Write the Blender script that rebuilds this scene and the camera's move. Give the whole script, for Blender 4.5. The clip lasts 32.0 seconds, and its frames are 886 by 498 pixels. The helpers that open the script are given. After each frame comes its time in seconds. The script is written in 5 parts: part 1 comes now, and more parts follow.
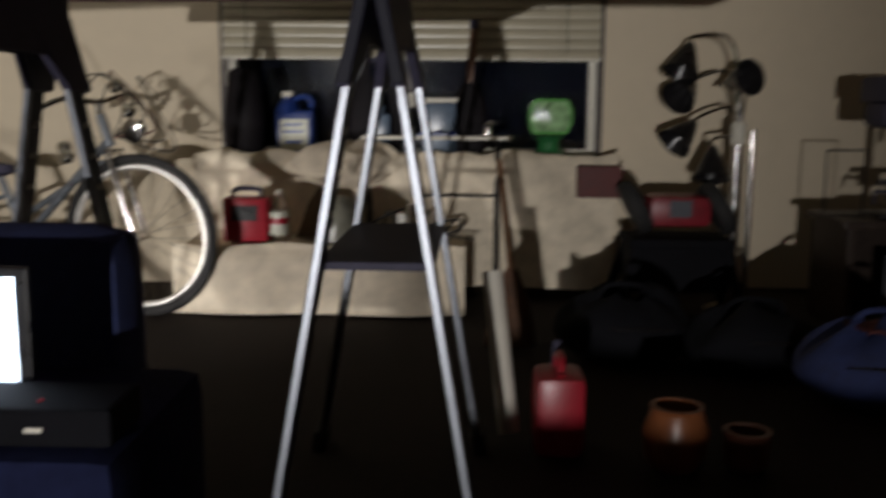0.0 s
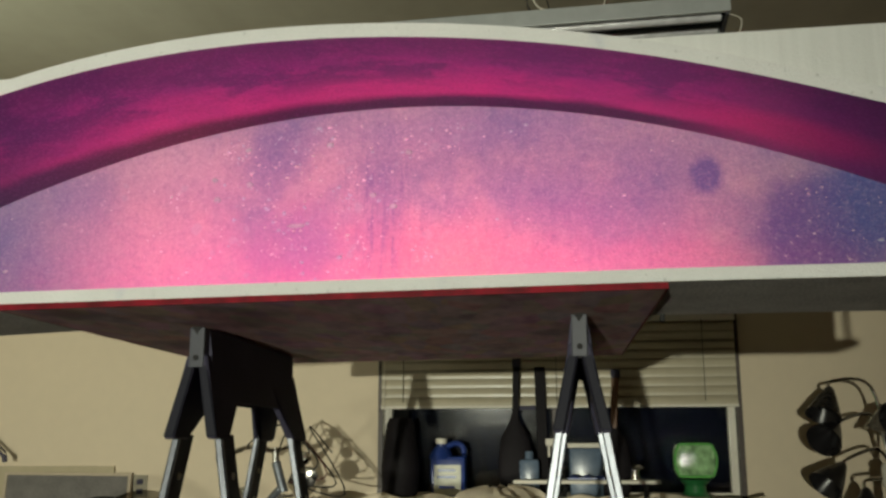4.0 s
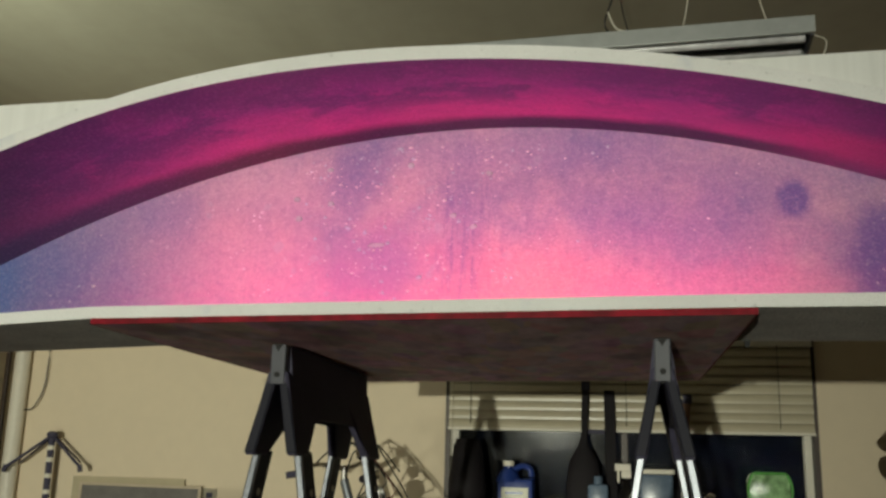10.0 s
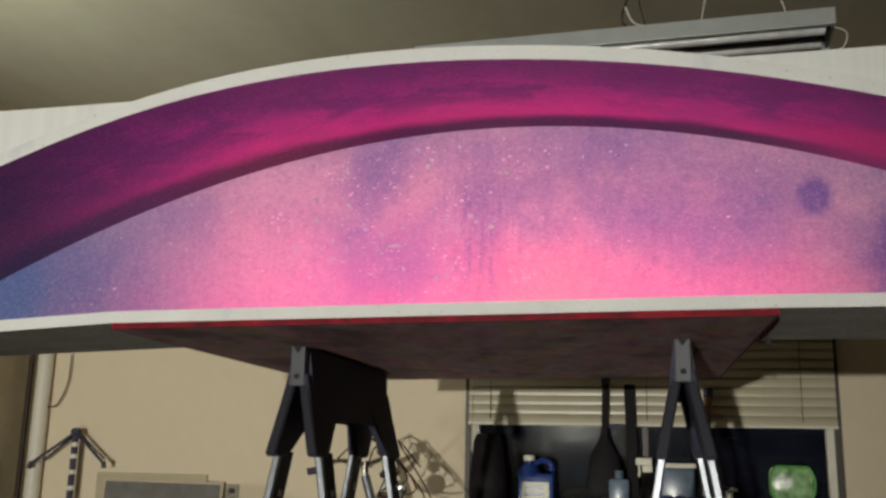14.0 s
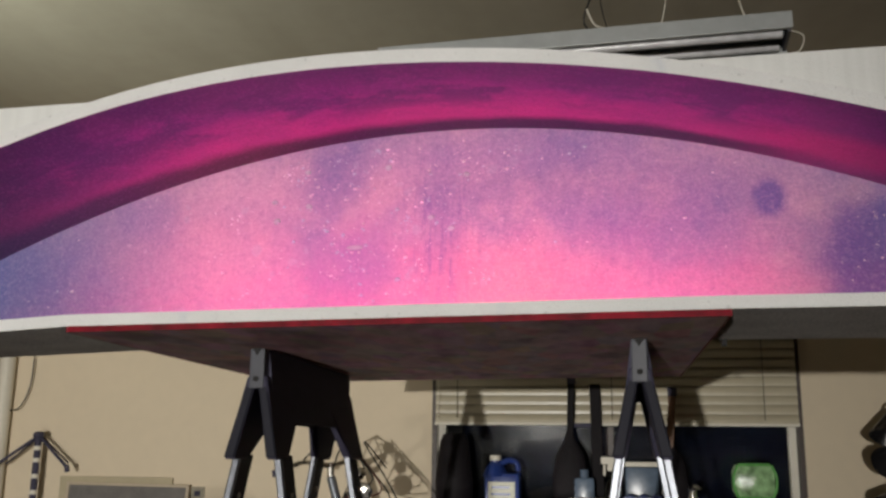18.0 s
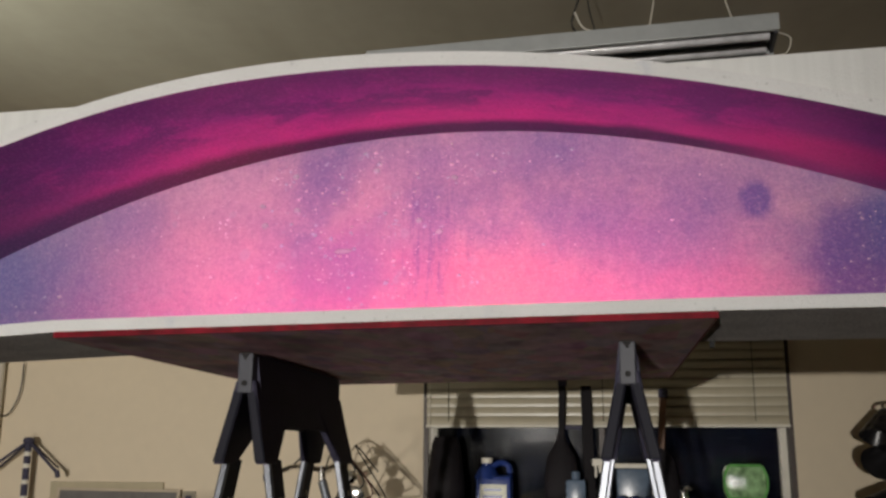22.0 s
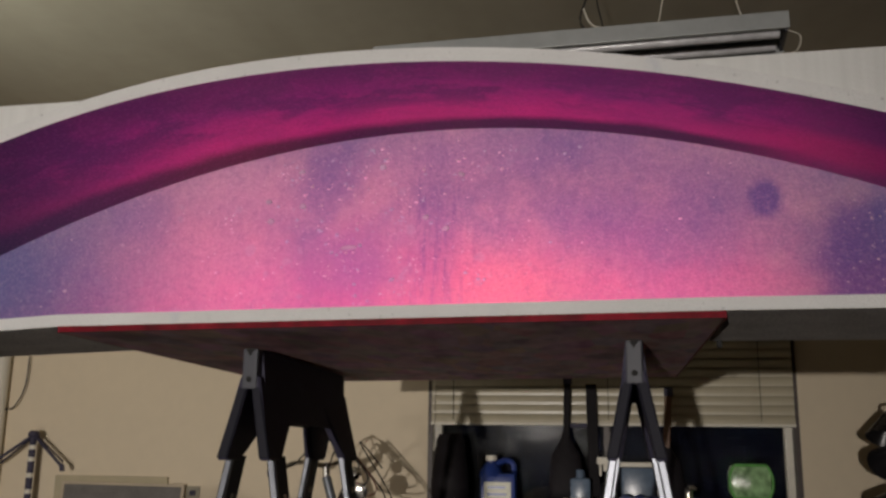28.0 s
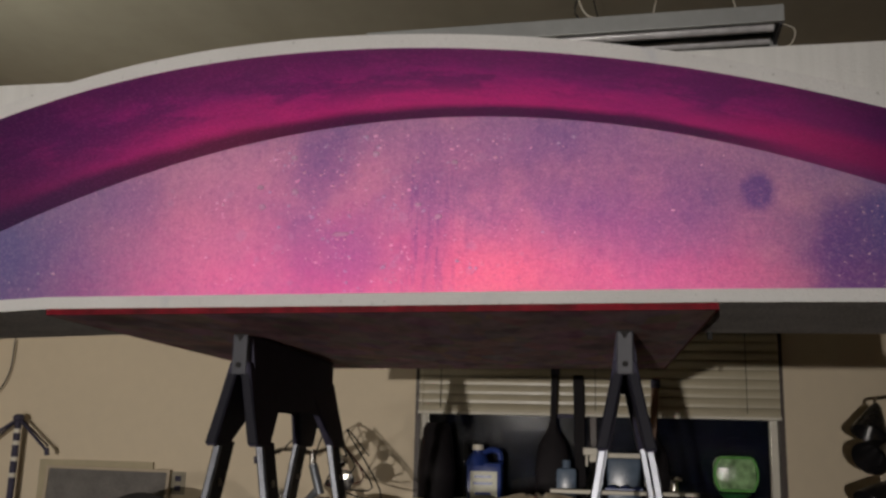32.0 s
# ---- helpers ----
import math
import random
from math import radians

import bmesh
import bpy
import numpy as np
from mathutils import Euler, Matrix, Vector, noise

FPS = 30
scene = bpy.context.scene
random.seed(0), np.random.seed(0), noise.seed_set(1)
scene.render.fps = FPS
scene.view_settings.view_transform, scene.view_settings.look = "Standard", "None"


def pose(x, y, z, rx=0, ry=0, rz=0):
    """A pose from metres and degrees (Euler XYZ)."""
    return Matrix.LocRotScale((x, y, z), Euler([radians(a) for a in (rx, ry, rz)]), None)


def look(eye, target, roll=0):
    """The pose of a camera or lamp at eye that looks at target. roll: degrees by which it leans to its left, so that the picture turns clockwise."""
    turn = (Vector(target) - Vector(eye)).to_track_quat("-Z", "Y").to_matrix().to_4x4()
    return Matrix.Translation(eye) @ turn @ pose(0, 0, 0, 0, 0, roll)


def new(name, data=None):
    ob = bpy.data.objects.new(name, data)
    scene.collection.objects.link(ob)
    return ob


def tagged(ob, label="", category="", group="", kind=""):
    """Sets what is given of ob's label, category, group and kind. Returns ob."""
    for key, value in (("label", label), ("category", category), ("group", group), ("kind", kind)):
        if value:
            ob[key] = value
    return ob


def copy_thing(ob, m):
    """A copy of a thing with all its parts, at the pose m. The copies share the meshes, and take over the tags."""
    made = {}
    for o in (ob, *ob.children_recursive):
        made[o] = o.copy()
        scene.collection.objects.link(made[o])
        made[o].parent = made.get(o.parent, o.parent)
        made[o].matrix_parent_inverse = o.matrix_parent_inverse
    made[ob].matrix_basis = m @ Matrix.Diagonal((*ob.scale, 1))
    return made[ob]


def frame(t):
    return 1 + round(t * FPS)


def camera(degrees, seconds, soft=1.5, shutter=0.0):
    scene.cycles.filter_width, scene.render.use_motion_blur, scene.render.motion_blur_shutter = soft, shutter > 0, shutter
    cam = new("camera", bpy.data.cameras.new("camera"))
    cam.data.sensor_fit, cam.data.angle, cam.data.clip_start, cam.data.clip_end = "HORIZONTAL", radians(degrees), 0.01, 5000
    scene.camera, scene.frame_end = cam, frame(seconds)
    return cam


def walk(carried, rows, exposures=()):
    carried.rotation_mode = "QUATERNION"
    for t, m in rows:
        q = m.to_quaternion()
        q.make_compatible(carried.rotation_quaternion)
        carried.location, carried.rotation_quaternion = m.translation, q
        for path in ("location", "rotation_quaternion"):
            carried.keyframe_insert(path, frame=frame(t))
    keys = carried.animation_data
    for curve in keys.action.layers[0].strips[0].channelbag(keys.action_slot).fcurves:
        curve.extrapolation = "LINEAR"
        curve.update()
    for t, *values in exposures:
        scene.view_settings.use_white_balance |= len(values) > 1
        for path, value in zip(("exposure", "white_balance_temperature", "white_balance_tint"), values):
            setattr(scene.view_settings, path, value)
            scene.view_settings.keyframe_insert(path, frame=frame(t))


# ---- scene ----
cam = camera(50.3, 32.0, soft=2.7, shutter=0.5)
PATH = [
    (0, (0.612, -1.327, 0.841), (0.581, 0.649, 0.533), 0.5),
    (0.4, (0.545, -1.323, 0.823), (0.765, 0.660, 0.675), 1.2),
    (0.8, (0.489, -1.476, 0.775), (0.665, 0.513, 0.880), -2.6),
    (1.0, (0.463, -1.491, 0.827), (0.568, 0.492, 1.065), -1.3),
    (1.2, (0.449, -1.537, 0.841), (0.482, 0.445, 1.105), 0.0),
    (1.6, (0.412, -1.595, 0.854), (0.314, 0.375, 1.189), 1.1),
    (2.0, (0.397, -1.618, 0.853), (0.168, 0.335, 1.217), 1.2),
    (2.5, (0.402, -1.646, 0.853), (0.166, 0.304, 1.229), 1.3),
    (4.5, (0.433, -1.602, 0.833), (0.193, 0.339, 1.252), -0.5),
    (5, (0.424, -1.599, 0.834), (0.205, 0.344, 1.253), -0.1),
    (5.5, (0.426, -1.602, 0.836), (0.201, 0.34, 1.261), 0.0),
    (6, (0.431, -1.599, 0.836), (0.205, 0.341, 1.267), 0.1),
    (6.5, (0.429, -1.6, 0.835), (0.209, 0.34, 1.27), 0.2),
    (7, (0.431, -1.602, 0.836), (0.195, 0.334, 1.281), -0.1),
    (7.5, (0.428, -1.597, 0.838), (0.186, 0.335, 1.291), 0.1),
    (8, (0.426, -1.6, 0.841), (0.175, 0.33, 1.304), 0.2),
    (8.5, (0.418, -1.608, 0.842), (0.154, 0.319, 1.311), 0.7),
    (9, (0.409, -1.609, 0.841), (0.118, 0.319, 1.288), 0.7),
    (9.5, (0.399, -1.614, 0.842), (0.07, 0.305, 1.301), 1.0),
    (10, (0.39, -1.618, 0.838), (0.019, 0.294, 1.291), 1.5),
    (10.5, (0.382, -1.618, 0.837), (-0.021, 0.287, 1.294), 1.8),
    (11, (0.365, -1.629, 0.842), (-0.085, 0.264, 1.305), 2.2),
    (11.5, (0.344, -1.635, 0.842), (-0.167, 0.243, 1.303), 3.0),
    (12, (0.331, -1.637, 0.838), (-0.228, 0.229, 1.289), 3.3),
    (12.5, (0.334, -1.632, 0.838), (-0.236, 0.234, 1.275), 3.2),
    (13, (0.35, -1.624, 0.843), (-0.169, 0.261, 1.264), 2.8),
    (13.5, (0.369, -1.619, 0.852), (-0.089, 0.284, 1.26), 1.8),
    (14, (0.391, -1.62, 0.859), (-0.019, 0.288, 1.292), 1.2),
    (14.5, (0.407, -1.623, 0.862), (0.022, 0.289, 1.304), 0.7),
    (15, (0.41, -1.621, 0.862), (0.038, 0.296, 1.295), 0.5),
    (15.5, (0.412, -1.622, 0.86), (0.043, 0.297, 1.286), 0.5),
    (17.5, (0.415, -1.622, 0.86), (0.061, 0.298, 1.292), 0.7),
    (18, (0.417, -1.62, 0.862), (0.066, 0.3, 1.296), 0.7),
    (18.5, (0.418, -1.621, 0.862), (0.069, 0.3, 1.297), 0.5),
    (19, (0.423, -1.623, 0.86), (0.077, 0.297, 1.299), 0.4),
    (19.5, (0.423, -1.622, 0.861), (0.078, 0.298, 1.3), 0.2),
    (20, (0.422, -1.619, 0.862), (0.076, 0.301, 1.301), 0.2),
    (20.5, (0.422, -1.62, 0.862), (0.078, 0.3, 1.302), 0.2),
    (21, (0.426, -1.62, 0.864), (0.082, 0.301, 1.301), 0.2),
    (21.5, (0.425, -1.619, 0.862), (0.084, 0.302, 1.301), 0.2),
    (22, (0.426, -1.619, 0.864), (0.091, 0.303, 1.303), 0.3),
    (22.5, (0.426, -1.616, 0.861), (0.089, 0.308, 1.292), 0.4),
    (23, (0.423, -1.62, 0.862), (0.084, 0.304, 1.292), 0.5),
    (23.5, (0.425, -1.616, 0.865), (0.076, 0.305, 1.297), 0.7),
    (24, (0.425, -1.62, 0.863), (0.079, 0.301, 1.297), 0.6),
    (24.5, (0.425, -1.615, 0.864), (0.077, 0.307, 1.293), 0.7),
    (25, (0.418, -1.576, 0.865), (0.071, 0.345, 1.299), 0.6),
    (25.5, (0.421, -1.609, 0.864), (0.074, 0.313, 1.296), 0.7),
    (27.5, (0.424, -1.61, 0.863), (0.075, 0.31, 1.302), 0.8),
    (28, (0.423, -1.61, 0.867), (0.076, 0.312, 1.299), 0.8),
    (28.5, (0.421, -1.61, 0.865), (0.072, 0.312, 1.293), 0.9),
    (29, (0.417, -1.611, 0.865), (0.071, 0.312, 1.294), 1.0),
    (29.5, (0.42, -1.608, 0.863), (0.074, 0.315, 1.291), 1.1),
    (30, (0.419, -1.607, 0.866), (0.079, 0.318, 1.288), 1.0),
    (30.5, (0.42, -1.606, 0.864), (0.086, 0.321, 1.281), 1.0),
    (31, (0.414, -1.609, 0.866), (0.087, 0.321, 1.274), 1.0),
    (31.5, (0.413, -1.608, 0.865), (0.089, 0.322, 1.277), 1.4),
    (32, (0.413, -1.605, 0.865), (0.091, 0.326, 1.276), 1.5),
]
walk(cam, [(t, look(eye, target, roll)) for t, eye, target, roll in PATH],
     [(0, -0.25, 6000, 14), (0.5, -0.25, 6100, 11), (0.9, 0.04, 6400, 1), (1.3, 0.10, 6600, -3), (6, 0.05, 6600, -4), (12, 0.03, 6600, -3), (13.5, 0.04, 6400, 3), (15, 0.06, 6300, 8), (19, 0.10, 6200, 11), (23, -0.08, 6300, 13), (28, -0.42, 6400, 15), (32, -0.58, 6400, 15)])

# ---- light ----
world = bpy.data.worlds.new("night")
world.use_nodes = True
world.node_tree.nodes["Background"].inputs[0].default_value = (0.5, 0.42, 0.3, 1)
world.node_tree.nodes["Background"].inputs[1].default_value = 0.02
scene.world = world


def lamp(name, kind, place, target, energy, colour, **settings):
    data = bpy.data.lights.new(name, kind)
    data.energy, data.color = energy, colour
    for key, value in settings.items():
        if key == "size":
            data.size = value
        elif key == "size_y":
            data.shape, data.size_y = "RECTANGLE", value
        elif key == "radius":
            data.shadow_soft_size = value
        elif key == "cone":
            data.spot_size = radians(value)
            data.spot_blend = settings.get("blend", 1.0)
        elif key == "spread":
            data.spread = radians(value)
    ob = new(name, data)
    ob.matrix_world = look(place, target)
    return ob


lamp("work_lamp", "SPOT", (-0.6, -9.1, 0.54), (-1.25, 3, 0.90), 2150, (1.0, 0.94, 0.83), radius=0.05, cone=45, blend=1.0)
lamp("floor_work_lamp", "SPOT", (-1.75, 0.0, 0.25), (-1.55, 3, 0.85), 35, (1.0, 0.93, 0.80), radius=0.09, cone=56, blend=0.5)
lamp("low_work_lamp", "SPOT", (-1.62, 0.05, 0.16), (-0.22, 2.4, 0.10), 200, (1.0, 0.93, 0.82), radius=0.05, cone=33, blend=0.9)
lamp("uplight", "SPOT", (-2.25, 0.8, 1.55), (-1.8, 1.35, 2.66), 64, (0.97, 1.0, 0.81), radius=0.08, cone=128)
# Two added lamps stand in for the panel's pink glow and its warm spot.
lamp("pink_glow_fill", "AREA", (0.02, 0.043, 1.150), (0.02, 0.37, 1.42), 4.6, (1.0, 0.03, 0.33), size=1.4, size_y=0.02)
lamp("hot_spot_fill", "AREA", (0.18, 0.13, 1.150), (0.18, 0.37, 1.20), 0.15, (1.0, 0.42, 0.26), size=0.12, size_y=0.02)

# ---- materials ----


def nodes_of(name, rough=0.6, metal=0.0, colour=(0.5, 0.5, 0.5)):
    m = bpy.data.materials.new(name)
    m.use_nodes = True
    nt = m.node_tree
    b = nt.nodes["Principled BSDF"]
    b.inputs["Base Color"].default_value = (*colour, 1)
    b.inputs["Roughness"].default_value = rough
    b.inputs["Metallic"].default_value = metal
    return m, nt, b


def node(nt, kind, **inputs):
    n = nt.nodes.new(kind)
    for key, value in inputs.items():
        n.inputs[key.replace("_", " ")].default_value = value
    return n


def coords(nt, scale=(1, 1, 1)):
    t = nt.nodes.new("ShaderNodeTexCoord")
    mp = nt.nodes.new("ShaderNodeMapping")
    mp.inputs["Scale"].default_value = scale
    nt.links.new(t.outputs["Object"], mp.inputs["Vector"])
    return mp.outputs["Vector"]


def noise_tex(nt, vec, scale, detail=4.0, rough=0.55):
    n = node(nt, "ShaderNodeTexNoise", Scale=scale, Detail=detail, Roughness=rough)
    nt.links.new(vec, n.inputs["Vector"])
    return n.outputs["Fac"]


def ramp(nt, fac, stops):
    r = nt.nodes.new("ShaderNodeValToRGB")
    e = r.color_ramp.elements
    while len(e) < len(stops):
        e.new(0.5)
    for k, (pos, col) in enumerate(stops):
        e[k].position = pos
        e[k].color = (*col, 1) if len(col) == 3 else col
    nt.links.new(fac, r.inputs["Fac"])
    return r.outputs["Color"]


def mix(nt, fac, a, b, mode="MIX"):
    n = nt.nodes.new("ShaderNodeMix")
    n.data_type, n.blend_type = "RGBA", mode
    for sock, val in ((n.inputs[0], fac), (n.inputs[6], a), (n.inputs[7], b)):
        if isinstance(val, (int, float)):
            sock.default_value = val
        elif isinstance(val, tuple):
            sock.default_value = (*val, 1)
        else:
            nt.links.new(val, sock)
    return n.outputs[2]


def calc(nt, op, a, b=0.0, c=0.0, clamp=False):
    n = nt.nodes.new("ShaderNodeMath")
    n.operation, n.use_clamp = op, clamp
    for sock, val in zip(n.inputs, (a, b, c)):
        if isinstance(val, (int, float)):
            sock.default_value = val
        else:
            nt.links.new(val, sock)
    return n.outputs[0]


def smooth(nt, value, low, high):
    n = nt.nodes.new("ShaderNodeMapRange")
    n.interpolation_type = "SMOOTHSTEP"
    n.inputs[1].default_value, n.inputs[2].default_value = low, high
    nt.links.new(value, n.inputs[0])
    return n.outputs[0]


def bump(nt, b, height, strength=0.3, distance=0.004):
    n = node(nt, "ShaderNodeBump", Strength=strength, Distance=distance)
    nt.links.new(height, n.inputs["Height"])
    nt.links.new(n.outputs["Normal"], b.inputs["Normal"])


def plain(name, colour, rough=0.6, metal=0.0, vary=0.25, grain=40.0, relief=0.15, gloss=0.5):
    """A painted, plastic or metal surface with dirt at two scales and a fine relief."""
    m, nt, b = nodes_of(name, rough, metal, colour)
    b.inputs["Specular IOR Level"].default_value = gloss
    v = coords(nt)
    f = calc(nt, "ADD", calc(nt, "MULTIPLY", noise_tex(nt, v, grain), 0.5), calc(nt, "MULTIPLY", noise_tex(nt, v, grain * 0.12), 0.5))
    low = tuple(c * (1 - vary) for c in colour)
    high = tuple(min(1, c * (1 + vary)) for c in colour)
    nt.links.new(ramp(nt, f, ((0.3, low), (0.7, high))), b.inputs["Base Color"])
    nt.links.new(calc(nt, "ADD", calc(nt, "MULTIPLY", f, 0.25), rough - 0.12), b.inputs["Roughness"])
    bump(nt, b, noise_tex(nt, v, grain * 3), relief, 0.002)
    return m


WALL = plain("wall_paint", (0.72, 0.615, 0.455), 0.75, vary=0.035, grain=16, relief=0.15)
# Darker copy of the wall paint: the side wall's shade is in its colour.
WALL_W = plain("wall_paint_with_shade", (0.42, 0.35, 0.24), 0.8, vary=0.12, grain=18, relief=0.25)


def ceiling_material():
    """Matt brownish paint; broad, soft streaks of light and shade are put into its colour."""
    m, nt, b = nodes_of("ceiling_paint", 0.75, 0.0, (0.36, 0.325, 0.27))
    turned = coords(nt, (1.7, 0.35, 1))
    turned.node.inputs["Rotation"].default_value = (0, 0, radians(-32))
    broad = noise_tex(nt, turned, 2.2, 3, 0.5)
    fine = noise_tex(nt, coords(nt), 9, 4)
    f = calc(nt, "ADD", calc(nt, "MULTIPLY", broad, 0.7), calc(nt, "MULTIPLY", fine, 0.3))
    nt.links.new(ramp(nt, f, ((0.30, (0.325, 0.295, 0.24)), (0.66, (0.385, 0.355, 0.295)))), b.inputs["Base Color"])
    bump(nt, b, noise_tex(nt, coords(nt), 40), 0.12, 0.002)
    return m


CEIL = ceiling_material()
# For walls out of view; tone set by the light they throw back.
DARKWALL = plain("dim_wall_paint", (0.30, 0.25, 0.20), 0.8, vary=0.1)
FLOOR = plain("dark_floor", (0.020, 0.014, 0.012), 0.8, vary=0.5, grain=30, relief=0.5, gloss=0.15)
WHITE = plain("white_trim", (0.72, 0.68, 0.58), 0.5, vary=0.08)
BLACK = plain("black_plastic", (0.058, 0.054, 0.086), 0.6, vary=0.3, grain=60, gloss=0.2)
BLACKGLOSS = plain("black_enamel", (0.012, 0.011, 0.012), 0.28, vary=0.3)
DARKRIB = plain("grey_black_plastic", (0.021, 0.021, 0.031), 0.6, vary=0.2, gloss=0.2)
GREYP = plain("grey_plastic", (0.062, 0.064, 0.080), 0.5, vary=0.2)
ALU = plain("brushed_aluminium", (0.20, 0.21, 0.235), 0.36, 1.0, vary=0.15, grain=90)
CHROME = plain("chrome", (0.75, 0.73, 0.7), 0.12, 1.0, vary=0.06)
# Unlit sides of the aluminium legs, their shade put into the dark colour.
ALU_SHADED = plain("shaded_leg_aluminium", (0.018, 0.020, 0.034), 0.55, vary=0.25, grain=60, gloss=0.2)
DARKTOOL = plain("dark_brown_plastic", (0.011, 0.009, 0.011), 0.65, vary=0.4, gloss=0.15)
RUBBER = plain("rubber", (0.018, 0.017, 0.017), 0.8)
BLACKCLOTH = plain("black_bag_cloth", (0.006, 0.006, 0.008), 0.85, vary=0.4, grain=30, gloss=0.15)
CLOTH = plain("drop_cloth", (0.70, 0.61, 0.47), 0.9, vary=0.3, grain=14, relief=0.5)
NAVY = plain("navy_fabric", (0.022, 0.032, 0.11), 0.85, vary=0.4)
REDP = plain("red_plastic", (0.33, 0.012, 0.024), 0.35, vary=0.2)
DKRED = plain("dark_red_board", (0.09, 0.016, 0.014), 0.6)
ORANGE = plain("orange_glaze", (0.21, 0.07, 0.025), 0.35, vary=0.4, grain=14)
WOODD = plain("dark_stained_wood", (0.035, 0.02, 0.013), 0.45, vary=0.4, grain=26)
WOODB = plain("brown_handle_wood", (0.16, 0.075, 0.035), 0.5, vary=0.35)
BLUEP = plain("blue_plastic", (0.013, 0.035, 0.18), 0.3, vary=0.2)
LABEL = plain("pale_label", (0.58, 0.58, 0.48), 0.5, vary=0.3, grain=26)
PALEBLUE = plain("pale_blue_plastic", (0.10, 0.14, 0.20), 0.25, vary=0.2)
REDEDGE = plain("red_painted_edge", (0.20, 0.006, 0.016), 0.65, vary=0.9, grain=30, gloss=0.2)
ENAMEL = plain("pale_grey_enamel", (0.38, 0.40, 0.40), 0.35, vary=0.1)
MESHGREY = plain("grey_screen_mesh", (0.16, 0.15, 0.14), 0.8, vary=0.3, grain=120)
CABLE = plain("black_cable", (0.02, 0.018, 0.016), 0.5)


def glassy(name, colour, rough=0.05):
    m, nt, b = nodes_of(name, rough, 0.0, colour)
    b.inputs["Transmission Weight"].default_value = 1.0
    b.inputs["IOR"].default_value = 1.45
    return m


GLASS = glassy("clear_glass", (0.95, 0.97, 0.96))
CLEARP = glassy("clear_plastic", (0.85, 0.88, 0.9), 0.15)
NIGHT, _nt, _b = nodes_of("night_outside", 1.0, 0.0, (0.004, 0.005, 0.010))
_b.inputs["Specular IOR Level"].default_value = 0.0


def screen_material():
    m, nt, b = nodes_of("lit_screen", 0.2, 0.0, (0.02, 0.02, 0.03))
    v = coords(nt, (1, 1, 1))
    col = ramp(nt, noise_tex(nt, v, 30), ((0.4, (0.75, 0.88, 1.0)), (0.62, (0.9, 0.97, 1.0)), (0.66, (0.3, 0.4, 0.55))))
    nt.links.new(col, b.inputs["Emission Color"])
    b.inputs["Emission Strength"].default_value = 6.0
    return m


SCREEN = screen_material()


def foam_material():
    m, nt, b = nodes_of("white_foam", 0.85, 0.0, (0.8, 0.8, 0.78))
    v = coords(nt)
    vor = node(nt, "ShaderNodeTexVoronoi", Scale=260.0)
    nt.links.new(v, vor.inputs["Vector"])
    big = noise_tex(nt, v, 5)
    col = ramp(nt, big, ((0.35, (0.84, 0.84, 0.83)), (0.7, (0.93, 0.93, 0.92))))
    blue = smooth(nt, noise_tex(nt, coords(nt, (1, 0.2, 0.6)), 6.5), 0.60, 0.72)
    col = mix(nt, calc(nt, "MULTIPLY", blue, 0.22), col, (0.30, 0.38, 0.62))
    col = mix(nt, calc(nt, "MULTIPLY", vor.outputs["Distance"], 0.15), col, (0.5, 0.5, 0.49))
    pits = smooth(nt, noise_tex(nt, v, 75.0, 2, 0.5), 0.66, 0.74)
    col = mix(nt, calc(nt, "MULTIPLY", pits, 0.5), col, (0.40, 0.40, 0.39))
    nt.links.new(col, b.inputs["Base Color"])
    bump(nt, b, calc(nt, "SUBTRACT", vor.outputs["Distance"], pits), 0.5, 0.002)
    b.inputs["Subsurface Weight"].default_value = 0.0
    return m


FOAM = foam_material()


def foam_under_material():
    m, nt, b = nodes_of("grey_specked_foam", 0.9, 0.0, (0.4, 0.38, 0.36))
    v = coords(nt)
    vor = node(nt, "ShaderNodeTexVoronoi", Scale=190.0)
    nt.links.new(v, vor.inputs["Vector"])
    f = calc(nt, "ADD", calc(nt, "MULTIPLY", noise_tex(nt, v, 160, 2), 0.6), calc(nt, "MULTIPLY", noise_tex(nt, v, 7), 0.4))
    nt.links.new(ramp(nt, f, ((0.36, (0.50, 0.46, 0.43)), (0.62, (0.88, 0.83, 0.78)))), b.inputs["Base Color"])
    bump(nt, b, vor.outputs["Distance"], 0.6, 0.002)
    return m


FOAMU = foam_under_material()


def osb_material():
    m, nt, b = nodes_of("strand_board", 0.7, 0.0, (0.2, 0.12, 0.07))
    a = noise_tex(nt, coords(nt, (15, 9, 10)), 1.0, 4, 0.62)
    c = noise_tex(nt, coords(nt, (34, 15, 10)), 1.0, 3, 0.6)
    big = noise_tex(nt, coords(nt, (1.4, 0.8, 1)), 3.4, 4)
    vor = node(nt, "ShaderNodeTexVoronoi", Scale=1.0)
    nt.links.new(coords(nt, (22, 9, 8)), vor.inputs["Vector"])
    col = ramp(nt, calc(nt, "ADD", calc(nt, "MULTIPLY", a, 0.6), calc(nt, "MULTIPLY", c, 0.4)),
               ((0.34, (0.42, 0.23, 0.26)), (0.5, (0.64, 0.39, 0.42)), (0.62, (0.77, 0.51, 0.53)), (0.72, (0.88, 0.70, 0.70))))
    col = mix(nt, 0.30, col, vor.outputs["Color"], "SOFT_LIGHT")
    col = mix(nt, smooth(nt, big, 0.50, 0.66), col, mix(nt, 0.60, col, (0.13, 0.07, 0.075)))
    nt.links.new(col, b.inputs["Base Color"])
    bump(nt, b, calc(nt, "ADD", a, c), 0.4, 0.003)
    return m


OSB = osb_material()


